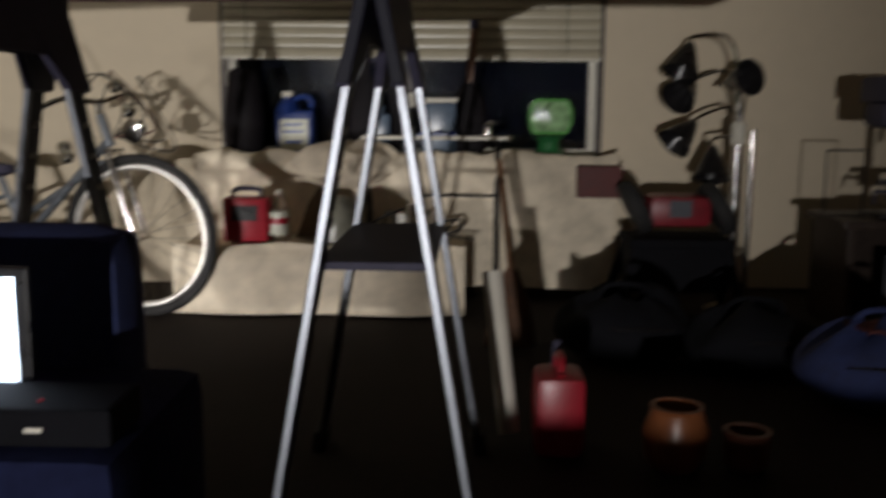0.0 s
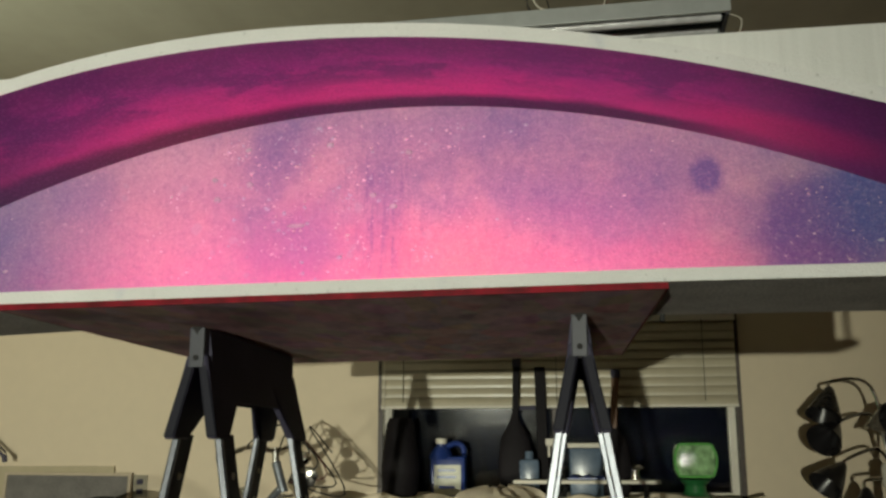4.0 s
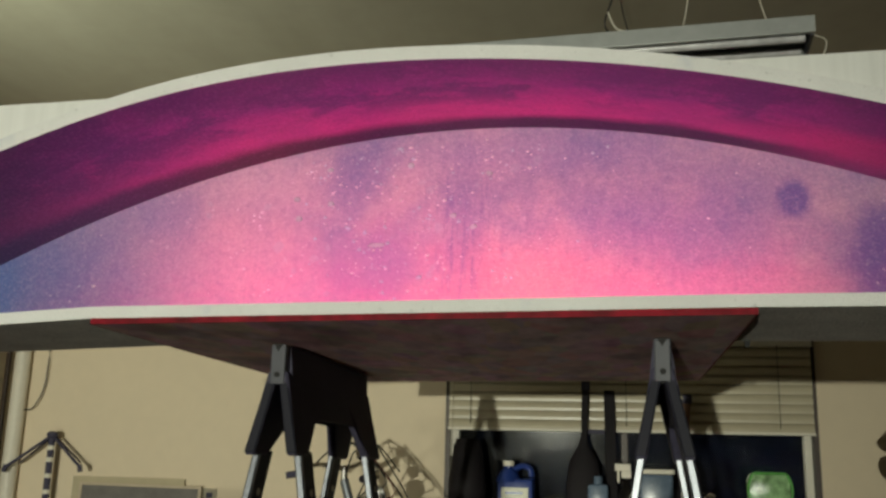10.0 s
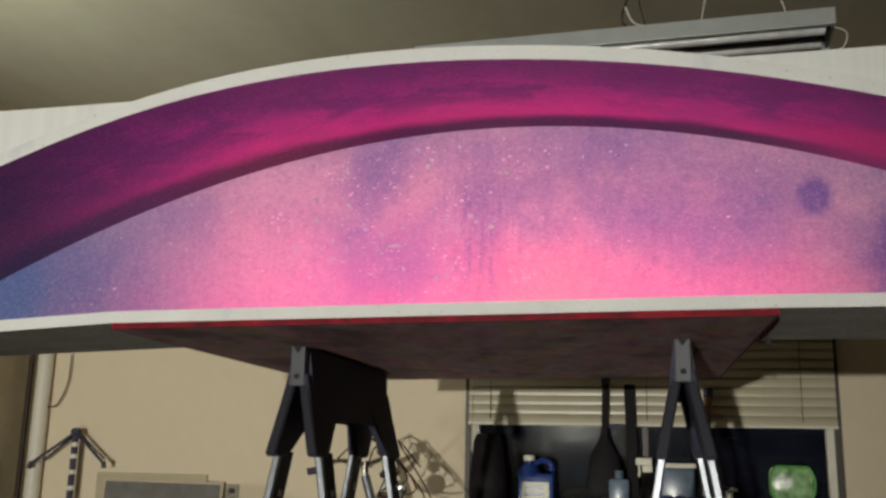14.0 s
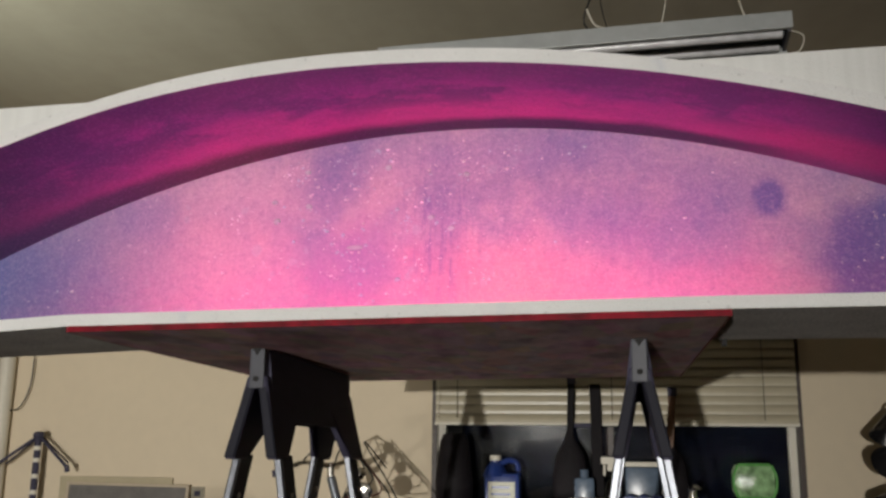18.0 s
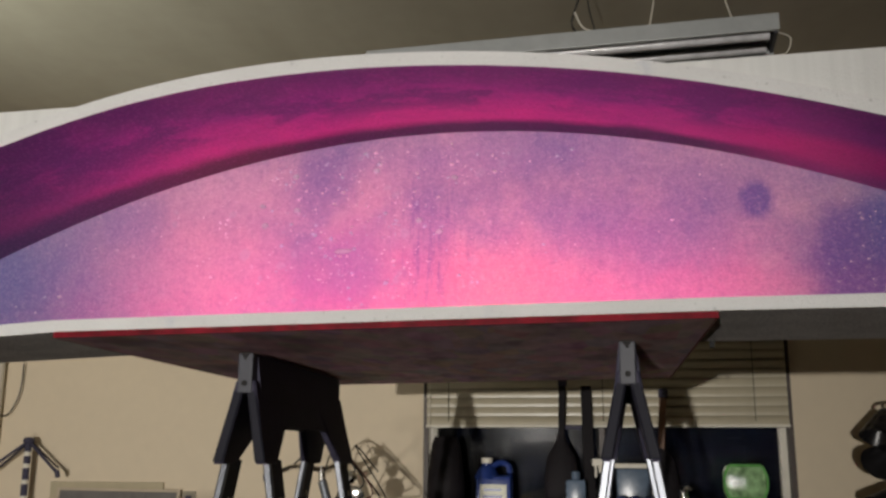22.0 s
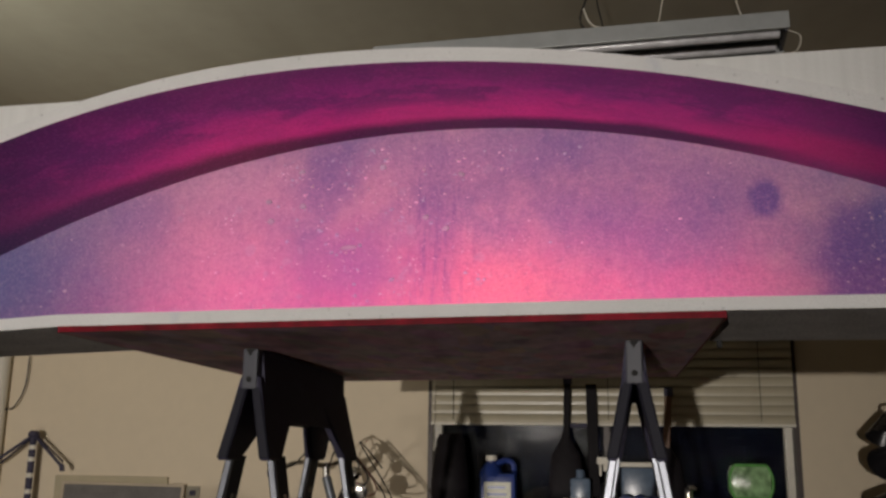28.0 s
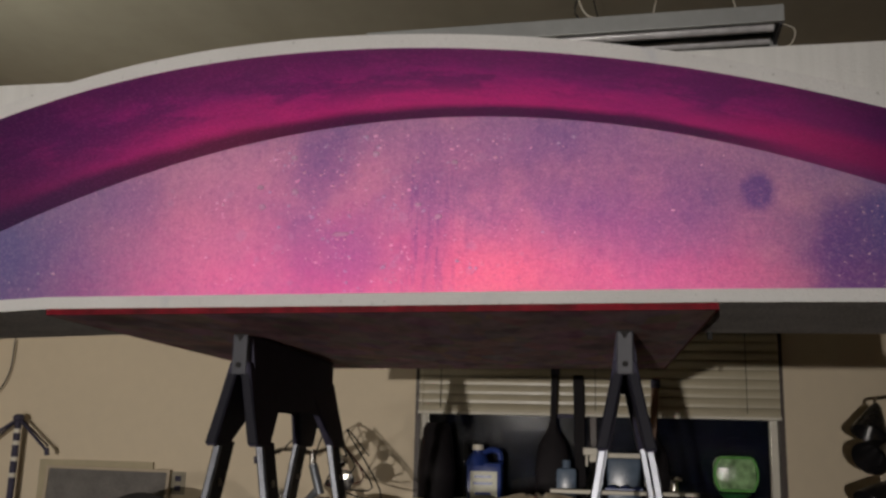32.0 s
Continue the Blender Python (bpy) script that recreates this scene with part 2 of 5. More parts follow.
def blob(nt, px, pz, x, z, rx, rz, wob, edge=0.5):
    """A soft painted patch round (x, z), with a ragged rim."""
    dx = calc(nt, "DIVIDE", calc(nt, "SUBTRACT", px, x), rx)
    dz = calc(nt, "DIVIDE", calc(nt, "SUBTRACT", pz, z), rz)
    d = calc(nt, "SQRT", calc(nt, "ADD", calc(nt, "MULTIPLY", dx, dx), calc(nt, "MULTIPLY", dz, dz)))
    d = calc(nt, "ADD", d, calc(nt, "MULTIPLY", calc(nt, "SUBTRACT", wob, 0.5), 0.9))
    return calc(nt, "SUBTRACT", 1.0, smooth(nt, d, 1.0 - edge, 1.0 + edge))


def mural_material():
    """Sprayed sky: lavender and blue over rose, deep blue at both ends, with flecks and runs."""
    m, nt, b = nodes_of("sprayed_sky_paint", 0.5, 0.0, (0.5, 0.4, 0.6))
    raw = nt.nodes.new("ShaderNodeTexCoord").outputs["Object"]
    sep = nt.nodes.new("ShaderNodeSeparateXYZ")
    nt.links.new(raw, sep.inputs[0])
    px, pz = sep.outputs["X"], sep.outputs["Z"]
    v = coords(nt)
    mid = noise_tex(nt, coords(nt, (1.0, 1.0, 0.75)), 6.5, 6, 0.62)
    wob = noise_tex(nt, v, 9.0, 5, 0.65)
    fine = noise_tex(nt, v, 190.0, 2, 0.6)
    runs = noise_tex(nt, coords(nt, (120, 1, 9)), 1.0, 4, 0.65)
    base = ramp(nt, mid, ((0.36, (0.20, 0.195, 0.35)), (0.50, (0.32, 0.275, 0.40)), (0.66, (0.46, 0.375, 0.44))))
    low = calc(nt, "SUBTRACT", 1.0, smooth(nt, calc(nt, "ADD", pz, calc(nt, "MULTIPLY", calc(nt, "SUBTRACT", wob, 0.5), 0.22)), 1.14, 1.42))
    cloud = ramp(nt, noise_tex(nt, v, 11.0, 5, 0.6), ((0.36, (0.45, 0.45, 0.45)), (0.62, (0.95, 0.95, 0.95))))
    col = mix(nt, calc(nt, "MULTIPLY", low, calc(nt, "MULTIPLY", cloud, 0.85)), base, (0.52, 0.185, 0.36))
    patches = (
        # Rose paint, with the glow's warm hot spot put into its colour.
        (0.20, 1.20, 0.20, 0.10, (0.62, 0.29, 0.31), 0.7, 0.95),
        (0.06, 1.53, 0.16, 0.06, (0.47, 0.38, 0.47), 0.6, 0.7),
        (-0.52, 1.32, 0.20, 0.14, (0.50, 0.36, 0.43), 0.65, 0.8),
        (-0.42, 1.47, 0.12, 0.06, (0.46, 0.38, 0.47), 0.6, 0.7),
        (0.72, 1.20, 0.26, 0.05, (0.52, 0.27, 0.40), 0.6, 0.8),
        (-0.20, 1.49, 0.09, 0.08, (0.12, 0.12, 0.33), 0.46, 0.65),
        (-0.20, 1.28, 0.06, 0.07, (0.12, 0.10, 0.32), 0.40, 0.7),
        (-0.11, 1.29, 0.05, 0.09, (0.12, 0.10, 0.33), 0.40, 0.7),
        (0.05, 1.36, 0.045, 0.17, (0.13, 0.11, 0.33), 0.28, 0.6),
        (-0.65, 1.42, 0.07, 0.06, (0.17, 0.17, 0.37), 0.4, 0.7),
        (0.30, 1.53, 0.34, 0.05, (0.19, 0.18, 0.39), 0.5, 0.7),
        (0.50, 1.36, 0.26, 0.08, (0.19, 0.17, 0.37), 0.42, 0.7),
        (0.72, 1.46, 0.20, 0.06, (0.21, 0.19, 0.38), 0.36, 0.7),
        (0.745, 1.405, 0.034, 0.040, (0.055, 0.055, 0.28), 0.8, 0.45),
        (0.95, 1.27, 0.12, 0.13, (0.075, 0.055, 0.28), 0.8, 0.42),
        (0.99, 1.21, 0.10, 0.06, (0.16, 0.07, 0.29), 0.55, 0.6),
        (1.12, 1.34, 0.14, 0.14, (0.035, 0.085, 0.31), 0.9, 0.5),
        (-0.98, 1.27, 0.27, 0.18, (0.10, 0.14, 0.36), 0.8, 0.85),
        (-1.14, 1.22, 0.12, 0.16, (0.06, 0.14, 0.37), 0.85, 0.6),
    )
    for x, z, rx, rz, c, amount, edge in patches:
        col = mix(nt, calc(nt, "MULTIPLY", blob(nt, px, pz, x, z, rx, rz, wob, edge), amount), col, c)
    band = blob(nt, px, pz, 0.045, 1.36, 0.085, 0.19, wob, 0.6)
    col = mix(nt, calc(nt, "MULTIPLY", calc(nt, "MULTIPLY", smooth(nt, runs, 0.52, 0.62), band), 0.45), col, (0.11, 0.09, 0.29))
    col = mix(nt, calc(nt, "MULTIPLY", calc(nt, "SUBTRACT", fine, 0.5), 0.6, clamp=True), col, (0.85, 0.75, 0.85))
    col = mix(nt, calc(nt, "MULTIPLY", calc(nt, "SUBTRACT", 0.5, fine), 0.8, clamp=True), col, (0.09, 0.07, 0.22))
    grit = noise_tex(nt, v, 70.0, 4, 0.7)
    col = mix(nt, calc(nt, "MULTIPLY", calc(nt, "SUBTRACT", 0.50, grit), 1.5, clamp=True), col, (0.13, 0.10, 0.24))
    col = mix(nt, calc(nt, "MULTIPLY", calc(nt, "SUBTRACT", grit, 0.54), 1.1, clamp=True), col, (0.62, 0.52, 0.60))
    vor = node(nt, "ShaderNodeTexVoronoi", Scale=66.0)
    bent = nt.nodes.new("ShaderNodeVectorMath")
    bent.operation = "MULTIPLY_ADD"
    warp = node(nt, "ShaderNodeTexNoise", Scale=60.0, Detail=2.0)
    nt.links.new(v, warp.inputs["Vector"])
    nt.links.new(warp.outputs["Color"], bent.inputs[0])
    bent.inputs[1].default_value = (0.022, 0.022, 0.022)
    nt.links.new(v, bent.inputs[2])
    nt.links.new(bent.outputs[0], vor.inputs["Vector"])
    pick = nt.nodes.new("ShaderNodeSeparateColor")
    nt.links.new(vor.outputs["Color"], pick.inputs[0])
    size = calc(nt, "MULTIPLY", calc(nt, "SUBTRACT", pick.outputs[0], 0.60, clamp=True), 0.72)
    spots = smooth(nt, calc(nt, "SUBTRACT", size, vor.outputs["Distance"]), -0.025, 0.025)
    near_runs = blob(nt, px, pz, -0.22, 1.30, 0.62, 0.24, wob, 0.6)
    sparse = calc(nt, "MULTIPLY", smooth(nt, noise_tex(nt, v, 7.0, 3), 0.42, 0.54), calc(nt, "ADD", calc(nt, "MULTIPLY", near_runs, 0.75), 0.25))
    curve0 = calc(nt, "SUBTRACT", px, 0.12)
    inside = smooth(nt, calc(nt, "SUBTRACT", calc(nt, "SUBTRACT", 1.615, calc(nt, "MULTIPLY", calc(nt, "MULTIPLY", curve0, curve0), 0.215)), pz), -0.004, 0.004)
    fleck = calc(nt, "MULTIPLY", calc(nt, "MULTIPLY", spots, sparse), inside)
    col = mix(nt, calc(nt, "MULTIPLY", fleck, 0.35), col, (0.62, 0.60, 0.68))
    big = node(nt, "ShaderNodeTexVoronoi", Scale=26.0)
    nt.links.new(bent.outputs[0], big.inputs["Vector"])
    pick2 = nt.nodes.new("ShaderNodeSeparateColor")
    nt.links.new(big.outputs["Color"], pick2.inputs[0])
    chip = smooth(nt, calc(nt, "SUBTRACT", calc(nt, "MULTIPLY", calc(nt, "SUBTRACT", pick2.outputs[1], 0.76, clamp=True), 1.3), big.outputs["Distance"]), -0.03, 0.03)
    chip = calc(nt, "MULTIPLY", calc(nt, "MULTIPLY", chip, inside), blob(nt, px, pz, -0.15, 1.36, 0.55, 0.24, wob, 0.5))
    col = mix(nt, calc(nt, "MULTIPLY", chip, 0.3), col, (0.36, 0.42, 0.52))
    # Bare foam above the arch.
    streak = ramp(nt, noise_tex(nt, coords(nt, (42, 1, 1.2)), 1.0, 3), ((0.30, (0.84, 0.85, 0.83)), (0.70, (0.92, 0.93, 0.91))))
    curve = calc(nt, "SUBTRACT", px, 0.12)
    edge_z = calc(nt, "SUBTRACT", 1.615, calc(nt, "MULTIPLY", calc(nt, "MULTIPLY", curve, curve), 0.215))
    bare = smooth(nt, calc(nt, "SUBTRACT", pz, edge_z), -0.004, 0.004)
    col = mix(nt, bare, col, streak)
    nt.links.new(col, b.inputs["Base Color"])
    nt.links.new(calc(nt, "ADD", calc(nt, "MULTIPLY", fine, 0.4), 0.28), b.inputs["Roughness"])
    bump(nt, b, calc(nt, "ADD", fine, calc(nt, "MULTIPLY", fleck, 2.0)), 0.55, 0.003)
    return m


MURAL = mural_material()


def arch_material():
    """Underside of the arch: deep violet sprayed over magenta, with the back joint's shade put into the colour."""
    m, nt, b = nodes_of("sprayed_violet_paint", 0.5, 0.0, (0.2, 0.05, 0.25))
    raw = nt.nodes.new("ShaderNodeTexCoord").outputs["Object"]
    sep = nt.nodes.new("ShaderNodeSeparateXYZ")
    nt.links.new(raw, sep.inputs[0])
    px, py = sep.outputs["X"], sep.outputs["Y"]
    streak = noise_tex(nt, coords(nt, (2.0, 3.6, 1)), 1.5, 4, 0.55)
    fine = noise_tex(nt, coords(nt), 160.0, 2, 0.6)
    mottle = noise_tex(nt, coords(nt), 16.0, 5, 0.65)
    t = calc(nt, "ADD", calc(nt, "DIVIDE", py, 0.37), calc(nt, "MULTIPLY", calc(nt, "SUBTRACT", streak, 0.5), 0.75))
    t = calc(nt, "ADD", t, calc(nt, "MULTIPLY", calc(nt, "SUBTRACT", mottle, 0.5), 0.55))
    col = ramp(nt, t, ((0.05, (0.062, 0.045, 0.13)), (0.32, (0.13, 0.042, 0.18)), (0.55, (0.24, 0.052, 0.21)),
                       (0.80, (0.34, 0.062, 0.23)), (1.05, (0.30, 0.05, 0.19))))
    patch = smooth(nt, noise_tex(nt, coords(nt, (2.6, 4.0, 1)), 2.1, 6, 0.70), 0.45, 0.58)
    front = calc(nt, "SUBTRACT", 1.0, smooth(nt, py, 0.13, 0.30))
    col = mix(nt, calc(nt, "MULTIPLY", calc(nt, "MULTIPLY", patch, front), 0.9), col, (0.045, 0.034, 0.12))
    # Dark band along the back: shade at the joint, laid on as colour.
    wander = calc(nt, "MULTIPLY", calc(nt, "SUBTRACT", noise_tex(nt, coords(nt), 7.0, 4), 0.5), 0.06)
    rim = smooth(nt, calc(nt, "ADD", py, wander), 0.272, 0.328)
    rim = calc(nt, "MULTIPLY", rim, calc(nt, "SUBTRACT", 1.0, smooth(nt, px, 0.62, 0.95)))
    dark = ramp(nt, calc(nt, "ADD", calc(nt, "MULTIPLY", px, 0.4), 0.5), ((0.1, (0.07, 0.05, 0.10)), (0.35, (0.055, 0.022, 0.04)), (0.47, (0.022, 0.010, 0.045)), (0.9, (0.02, 0.010, 0.06))))
    col = mix(nt, rim, col, dark)
    ends = smooth(nt, calc(nt, "MULTIPLY", px, -1.0), 0.45, 1.05)
    col = mix(nt, calc(nt, "MULTIPLY", ends, 0.75), col, (0.055, 0.055, 0.13))
    far = smooth(nt, calc(nt, "ADD", px, calc(nt, "MULTIPLY", calc(nt, "SUBTRACT", mottle, 0.5), 0.3)), 0.62, 1.0)
    col = mix(nt, calc(nt, "MULTIPLY", far, 0.7), col, (0.085, 0.035, 0.16))
    glow = blob(nt, px, py, 0.88, 0.24, 0.18, 0.07, streak, 0.6)
    col = mix(nt, calc(nt, "MULTIPLY", glow, 0.4), col, (0.52, 0.03, 0.20))
    col = mix(nt, calc(nt, "MULTIPLY", calc(nt, "SUBTRACT", fine, 0.5), 0.7, clamp=True), col, (0.5, 0.35, 0.55))
    col = mix(nt, calc(nt, "MULTIPLY", calc(nt, "SUBTRACT", 0.5, fine), 1.6, clamp=True), col, (0.03, 0.02, 0.07))
    nt.links.new(col, b.inputs["Base Color"])
    nt.links.new(calc(nt, "ADD", calc(nt, "MULTIPLY", fine, 0.3), 0.35), b.inputs["Roughness"])
    bump(nt, b, fine, 0.3, 0.002)
    return m


ARCHP = arch_material()

# ---- mesh helpers ----


def part(name, bm, material, parent=None, label="", smooth_faces=False):
    me = bpy.data.meshes.new(name)
    bmesh.ops.recalc_face_normals(bm, faces=bm.faces)
    bm.to_mesh(me)
    bm.free()
    for mt in material if isinstance(material, (list, tuple)) else (material,):
        me.materials.append(mt)
    if smooth_faces:
        me.shade_smooth()
        me.set_sharp_from_angle(angle=radians(35))
    ob = new(name, me)
    if parent:
        ob.parent = parent
    if label:
        ob["label"] = label
    return ob


def thing(name, label, category, group="", place=(0, 0, 0), turn=0.0):
    ob = new(name)
    ob.empty_display_size = 0.05
    ob.matrix_world = pose(*place, 0, 0, turn)
    return tagged(ob, label, category, group)


def solo(name, bm, material, label, category, kind="", group="", smooth_faces=False):
    return tagged(part(name, bm, material, None, "", smooth_faces), label, category, group, kind)


def box(bm, x0, x1, y0, y1, z0, z1, bevel=0.0, m=None):
    made = bmesh.ops.create_cube(bm, size=1.0)["verts"]
    for v in made:
        v.co = Vector(((x0 + x1) / 2 + v.co.x * (x1 - x0), (y0 + y1) / 2 + v.co.y * (y1 - y0), (z0 + z1) / 2 + v.co.z * (z1 - z0)))
        if m:
            v.co = m @ v.co
    if bevel:
        edges = list({e for v in made for e in v.link_edges})
        bmesh.ops.bevel(bm, geom=edges, offset=bevel, segments=2, affect="EDGES", profile=0.6)
    return bm


def boxes(*rows, bevel=0.0):
    bm = bmesh.new()
    for r in rows:
        box(bm, *r, bevel=bevel)
    return bm


def rod(bm, a, b, r0, r1=None, sides=12):
    a, b = Vector(a), Vector(b)
    r1 = r0 if r1 is None else r1
    d = b - a
    m = Matrix.Translation((a + b) / 2) @ d.to_track_quat("Z", "Y").to_matrix().to_4x4()
    bmesh.ops.create_cone(bm, cap_ends=True, segments=sides, radius1=r0, radius2=r1, depth=d.length, matrix=m)
    return bm


def rods(*rows, sides=12):
    bm = bmesh.new()
    for r in rows:
        rod(bm, *r, sides=sides)
    return bm


def beam(bm, a, b, w0, d0, w1=None, d1=None, bevel=0.003):
    """A bar of rectangular section from a to b; w is across x, d across y."""
    a, b = Vector(a), Vector(b)
    w1, d1 = w1 or w0, d1 or d0
    rows = []
    for p, w, d in ((a, w0, d0), (b, w1, d1)):
        rows.append([bm.verts.new(p + Vector((sx * w / 2, sy * d / 2, 0))) for sx, sy in ((-1, -1), (1, -1), (1, 1), (-1, 1))])
    faces = [bm.faces.new(rows[0]), bm.faces.new(rows[1])]
    for k in range(4):
        faces.append(bm.faces.new((rows[0][k], rows[0][(k + 1) % 4], rows[1][(k + 1) % 4], rows[1][k])))
    if bevel:
        bmesh.ops.bevel(bm, geom=list({e for f in faces for e in f.edges}), offset=bevel, segments=1, affect="EDGES")
    return bm


def tube(bm, pts, r, sides=8, smooth_steps=6):
    """A round wire through the given points, bent smoothly."""
    pts = [Vector(p) for p in pts]
    line = []
    for k in range(len(pts) - 1):
        p0, p1, p2, p3 = pts[max(k - 1, 0)], pts[k], pts[k + 1], pts[min(k + 2, len(pts) - 1)]
        for s in range(smooth_steps):
            t = s / smooth_steps
            line.append(0.5 * (2 * p1 + (p2 - p0) * t + (2 * p0 - 5 * p1 + 4 * p2 - p3) * t * t + (3 * p1 - p0 - 3 * p2 + p3) * t ** 3))
    line.append(pts[-1])
    rings = []
    for k, p in enumerate(line):
        d = (line[min(k + 1, len(line) - 1)] - line[max(k - 1, 0)]).normalized()
        q = d.to_track_quat("Z", "Y").to_matrix()
        rings.append([bm.verts.new(p + q @ Vector((r * math.cos(a), r * math.sin(a), 0))) for a in (2 * math.pi * i / sides for i in range(sides))])
    for r0, r1 in zip(rings, rings[1:]):
        for i in range(sides):
            bm.faces.new((r0[i], r0[(i + 1) % sides], r1[(i + 1) % sides], r1[i]))
    bm.faces.new(rings[0])
    bm.faces.new(rings[-1])
    return bm


def lathe(bm, profile, centre=(0, 0, 0), sides=24, m=None, squash=1.0):
    """Turned form from rows of radius and height."""
    m = m or Matrix.Translation(centre)
    rings = []
    for r, h in profile:
        rings.append([bm.verts.new(m @ Vector((r * math.cos(a), r * squash * math.sin(a), h))) for a in (2 * math.pi * i / sides for i in range(sides))])
    for r0, r1 in zip(rings, rings[1:]):
        for i in range(sides):
            bm.faces.new((r0[i], r0[(i + 1) % sides], r1[(i + 1) % sides], r1[i]))
    bm.faces.new(rings[0])
    bm.faces.new(rings[-1])
    return bm


def ring(bm, centre, r, thick, axis="y", sides=48, tube_sides=10, squash=1.0):
    rows = []
    for i in range(sides):
        a = 2 * math.pi * i / sides
        d = Vector((math.cos(a), 0, math.sin(a)))
        rows.append([bm.verts.new(Vector(centre) + d * (r + thick * math.cos(b)) + Vector((0, thick * squash * math.sin(b), 0))) for b in (2 * math.pi * j / tube_sides for j in range(tube_sides))])
    for i in range(sides):
        p, q = rows[i], rows[(i + 1) % sides]
        for j in range(tube_sides):
            bm.faces.new((p[j], p[(j + 1) % tube_sides], q[(j + 1) % tube_sides], q[j]))
    return bm


def sheet(fn, nu, nv, thick=None):
    """A grid surface fn(u, v) -> point with u, v in 0..1, closed to a slab when fn2 is given as thick."""
    bm = bmesh.new()
    layers = []
    for f in (fn,) + ((thick,) if thick else ()):
        layers.append([[bm.verts.new(f(i / nu, j / nv)) for j in range(nv + 1)] for i in range(nu + 1)])
    for g in layers:
        for i in range(nu):
            for j in range(nv):
                bm.faces.new((g[i][j], g[i + 1][j], g[i + 1][j + 1], g[i][j + 1]))
    if thick:
        a, b = layers
        for i in range(nu):
            bm.faces.new((a[i][0], a[i + 1][0], b[i + 1][0], b[i][0]))
            bm.faces.new((a[i][nv], a[i + 1][nv], b[i + 1][nv], b[i][nv]))
        for j in range(nv):
            bm.faces.new((a[0][j], a[0][j + 1], b[0][j + 1], b[0][j]))
            bm.faces.new((a[nu][j], a[nu][j + 1], b[nu][j + 1], b[nu][j]))
    return bm

# ---- room ----
X0, X1, Y0, Y1, ZC = -2.90, 3.05, -9.6, 2.99, 2.66
WX0, WX1, WZ0, WZ1 = -0.455, 1.245, 0.585, 1.46
solo("floor", boxes((X0 - 0.15, X1 + 0.15, Y0 - 0.15, Y1 + 0.35, -0.12, 0)), FLOOR, "dark brown worn floor of a workroom", "floor", "structure")
solo("ceiling", boxes((X0 - 0.15, X1 + 0.15, Y0 - 0.15, Y1 + 0.35, ZC, ZC + 0.1)), CEIL, "brownish matt ceiling, soft streaks of shade put into its paint", "ceiling", "structure")
T = 0.18
solo("wall_north", boxes((X0 - 0.15, WX0, Y1, Y1 + T, 0, ZC), (WX1, X1 + 0.15, Y1, Y1 + T, 0, ZC), (WX0, WX1, Y1, Y1 + T, 0, WZ0), (WX0, WX1, Y1, Y1 + T, WZ1, ZC)),
     WALL, "cream painted wall with a window opening", "wall", "structure")
solo("wall_west", boxes((X0 - 0.15, X0, Y0, Y1, 0, ZC)), WALL_W, "side wall, its shade put into a dull tan paint", "wall", "structure")
solo("wall_east", boxes((X1, X1 + 0.15, Y0, Y1, 0, ZC)), WALL, "cream painted side wall", "wall", "structure")
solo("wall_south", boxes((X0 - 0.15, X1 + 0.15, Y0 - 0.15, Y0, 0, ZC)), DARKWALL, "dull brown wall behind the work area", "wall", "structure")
# Low wall added out of view to block the lamp near the floor.
solo("lamp_block_wall", boxes((X0, X1, -2.75, -2.6, 0, 0.25)), DARKWALL, "unseen low wall added to keep lamp light off the floor", "wall", "structure")
solo("backdrop", boxes((WX0 - 1.0, WX1 + 1.0, Y1 + 0.6, Y1 + 0.62, 0.0, 2.4)), NIGHT, "dark night outside the window", "backdrop", "structure")
win = tagged(thing("window_1", "dark night window with a cream frame", "window"), kind="structure")
part("window_frame", boxes((WX0, WX0 + 0.045, Y1 + 0.05, Y1 + 0.10, WZ0, WZ1), (WX1 - 0.045, WX1, Y1 + 0.05, Y1 + 0.10, WZ0, WZ1),
                           (WX0 + 0.045, WX1 - 0.045, Y1 + 0.05, Y1 + 0.10, WZ0, WZ0 + 0.045), (WX0 + 0.045, WX1 - 0.045, Y1 + 0.05, Y1 + 0.10, WZ1 - 0.045, WZ1), bevel=0.003), WHITE, win)
part("casing", boxes((WX0 - 0.012, WX0 + 0.012, Y1 - 0.012, Y1 + 0.05, WZ0, WZ1 + 0.012), (WX1 - 0.012, WX1 + 0.012, Y1 - 0.012, Y1 + 0.05, WZ0, WZ1 + 0.012), bevel=0.002), WOODD, win, "thin dark trim round the opening")
part("window_sill", boxes((WX0 - 0.05, WX1 + 0.05, Y1 - 0.27, Y1 + 0.05, WZ0 - 0.03, WZ0 + 0.012), bevel=0.004), WHITE, win)
for xa, xb in ((WX0 + 0.045, 0.375), (0.405, WX1 - 0.045)):
    bm = bmesh.new()
    box(bm, xa, xb, -0.003, 0.003, WZ0 + 0.045, WZ1 - 0.045, m=Matrix.Translation((0, Y1 + 0.055, WZ0)) @ Matrix.Rotation(radians(3.5), 4, "X") @ Matrix.Translation((0, 0, -WZ0)))
    pane = part("pane", bm, GLASS, win, "dark reflecting glass")
    pane.visible_shadow = False
part("mullion", boxes((0.375, 0.405, Y1 + 0.055, Y1 + 0.095, WZ0 + 0.045, WZ1 - 0.045), bevel=0.003), WOODD, win)
solo("pipe_riser", rods(((-2.775, Y1 - 0.045, 0), (-2.775, Y1 - 0.045, ZC), 0.040), sides=20), WHITE, "cream painted riser pipe beside the corner", "pipe", smooth_faces=True)
solo("corner_post", boxes((-2.868, -2.848, Y1 - 0.06, Y1 - 0.035, 0, 1.75), bevel=0.003), WOODD, "thin dark pole standing in the corner", "pole")

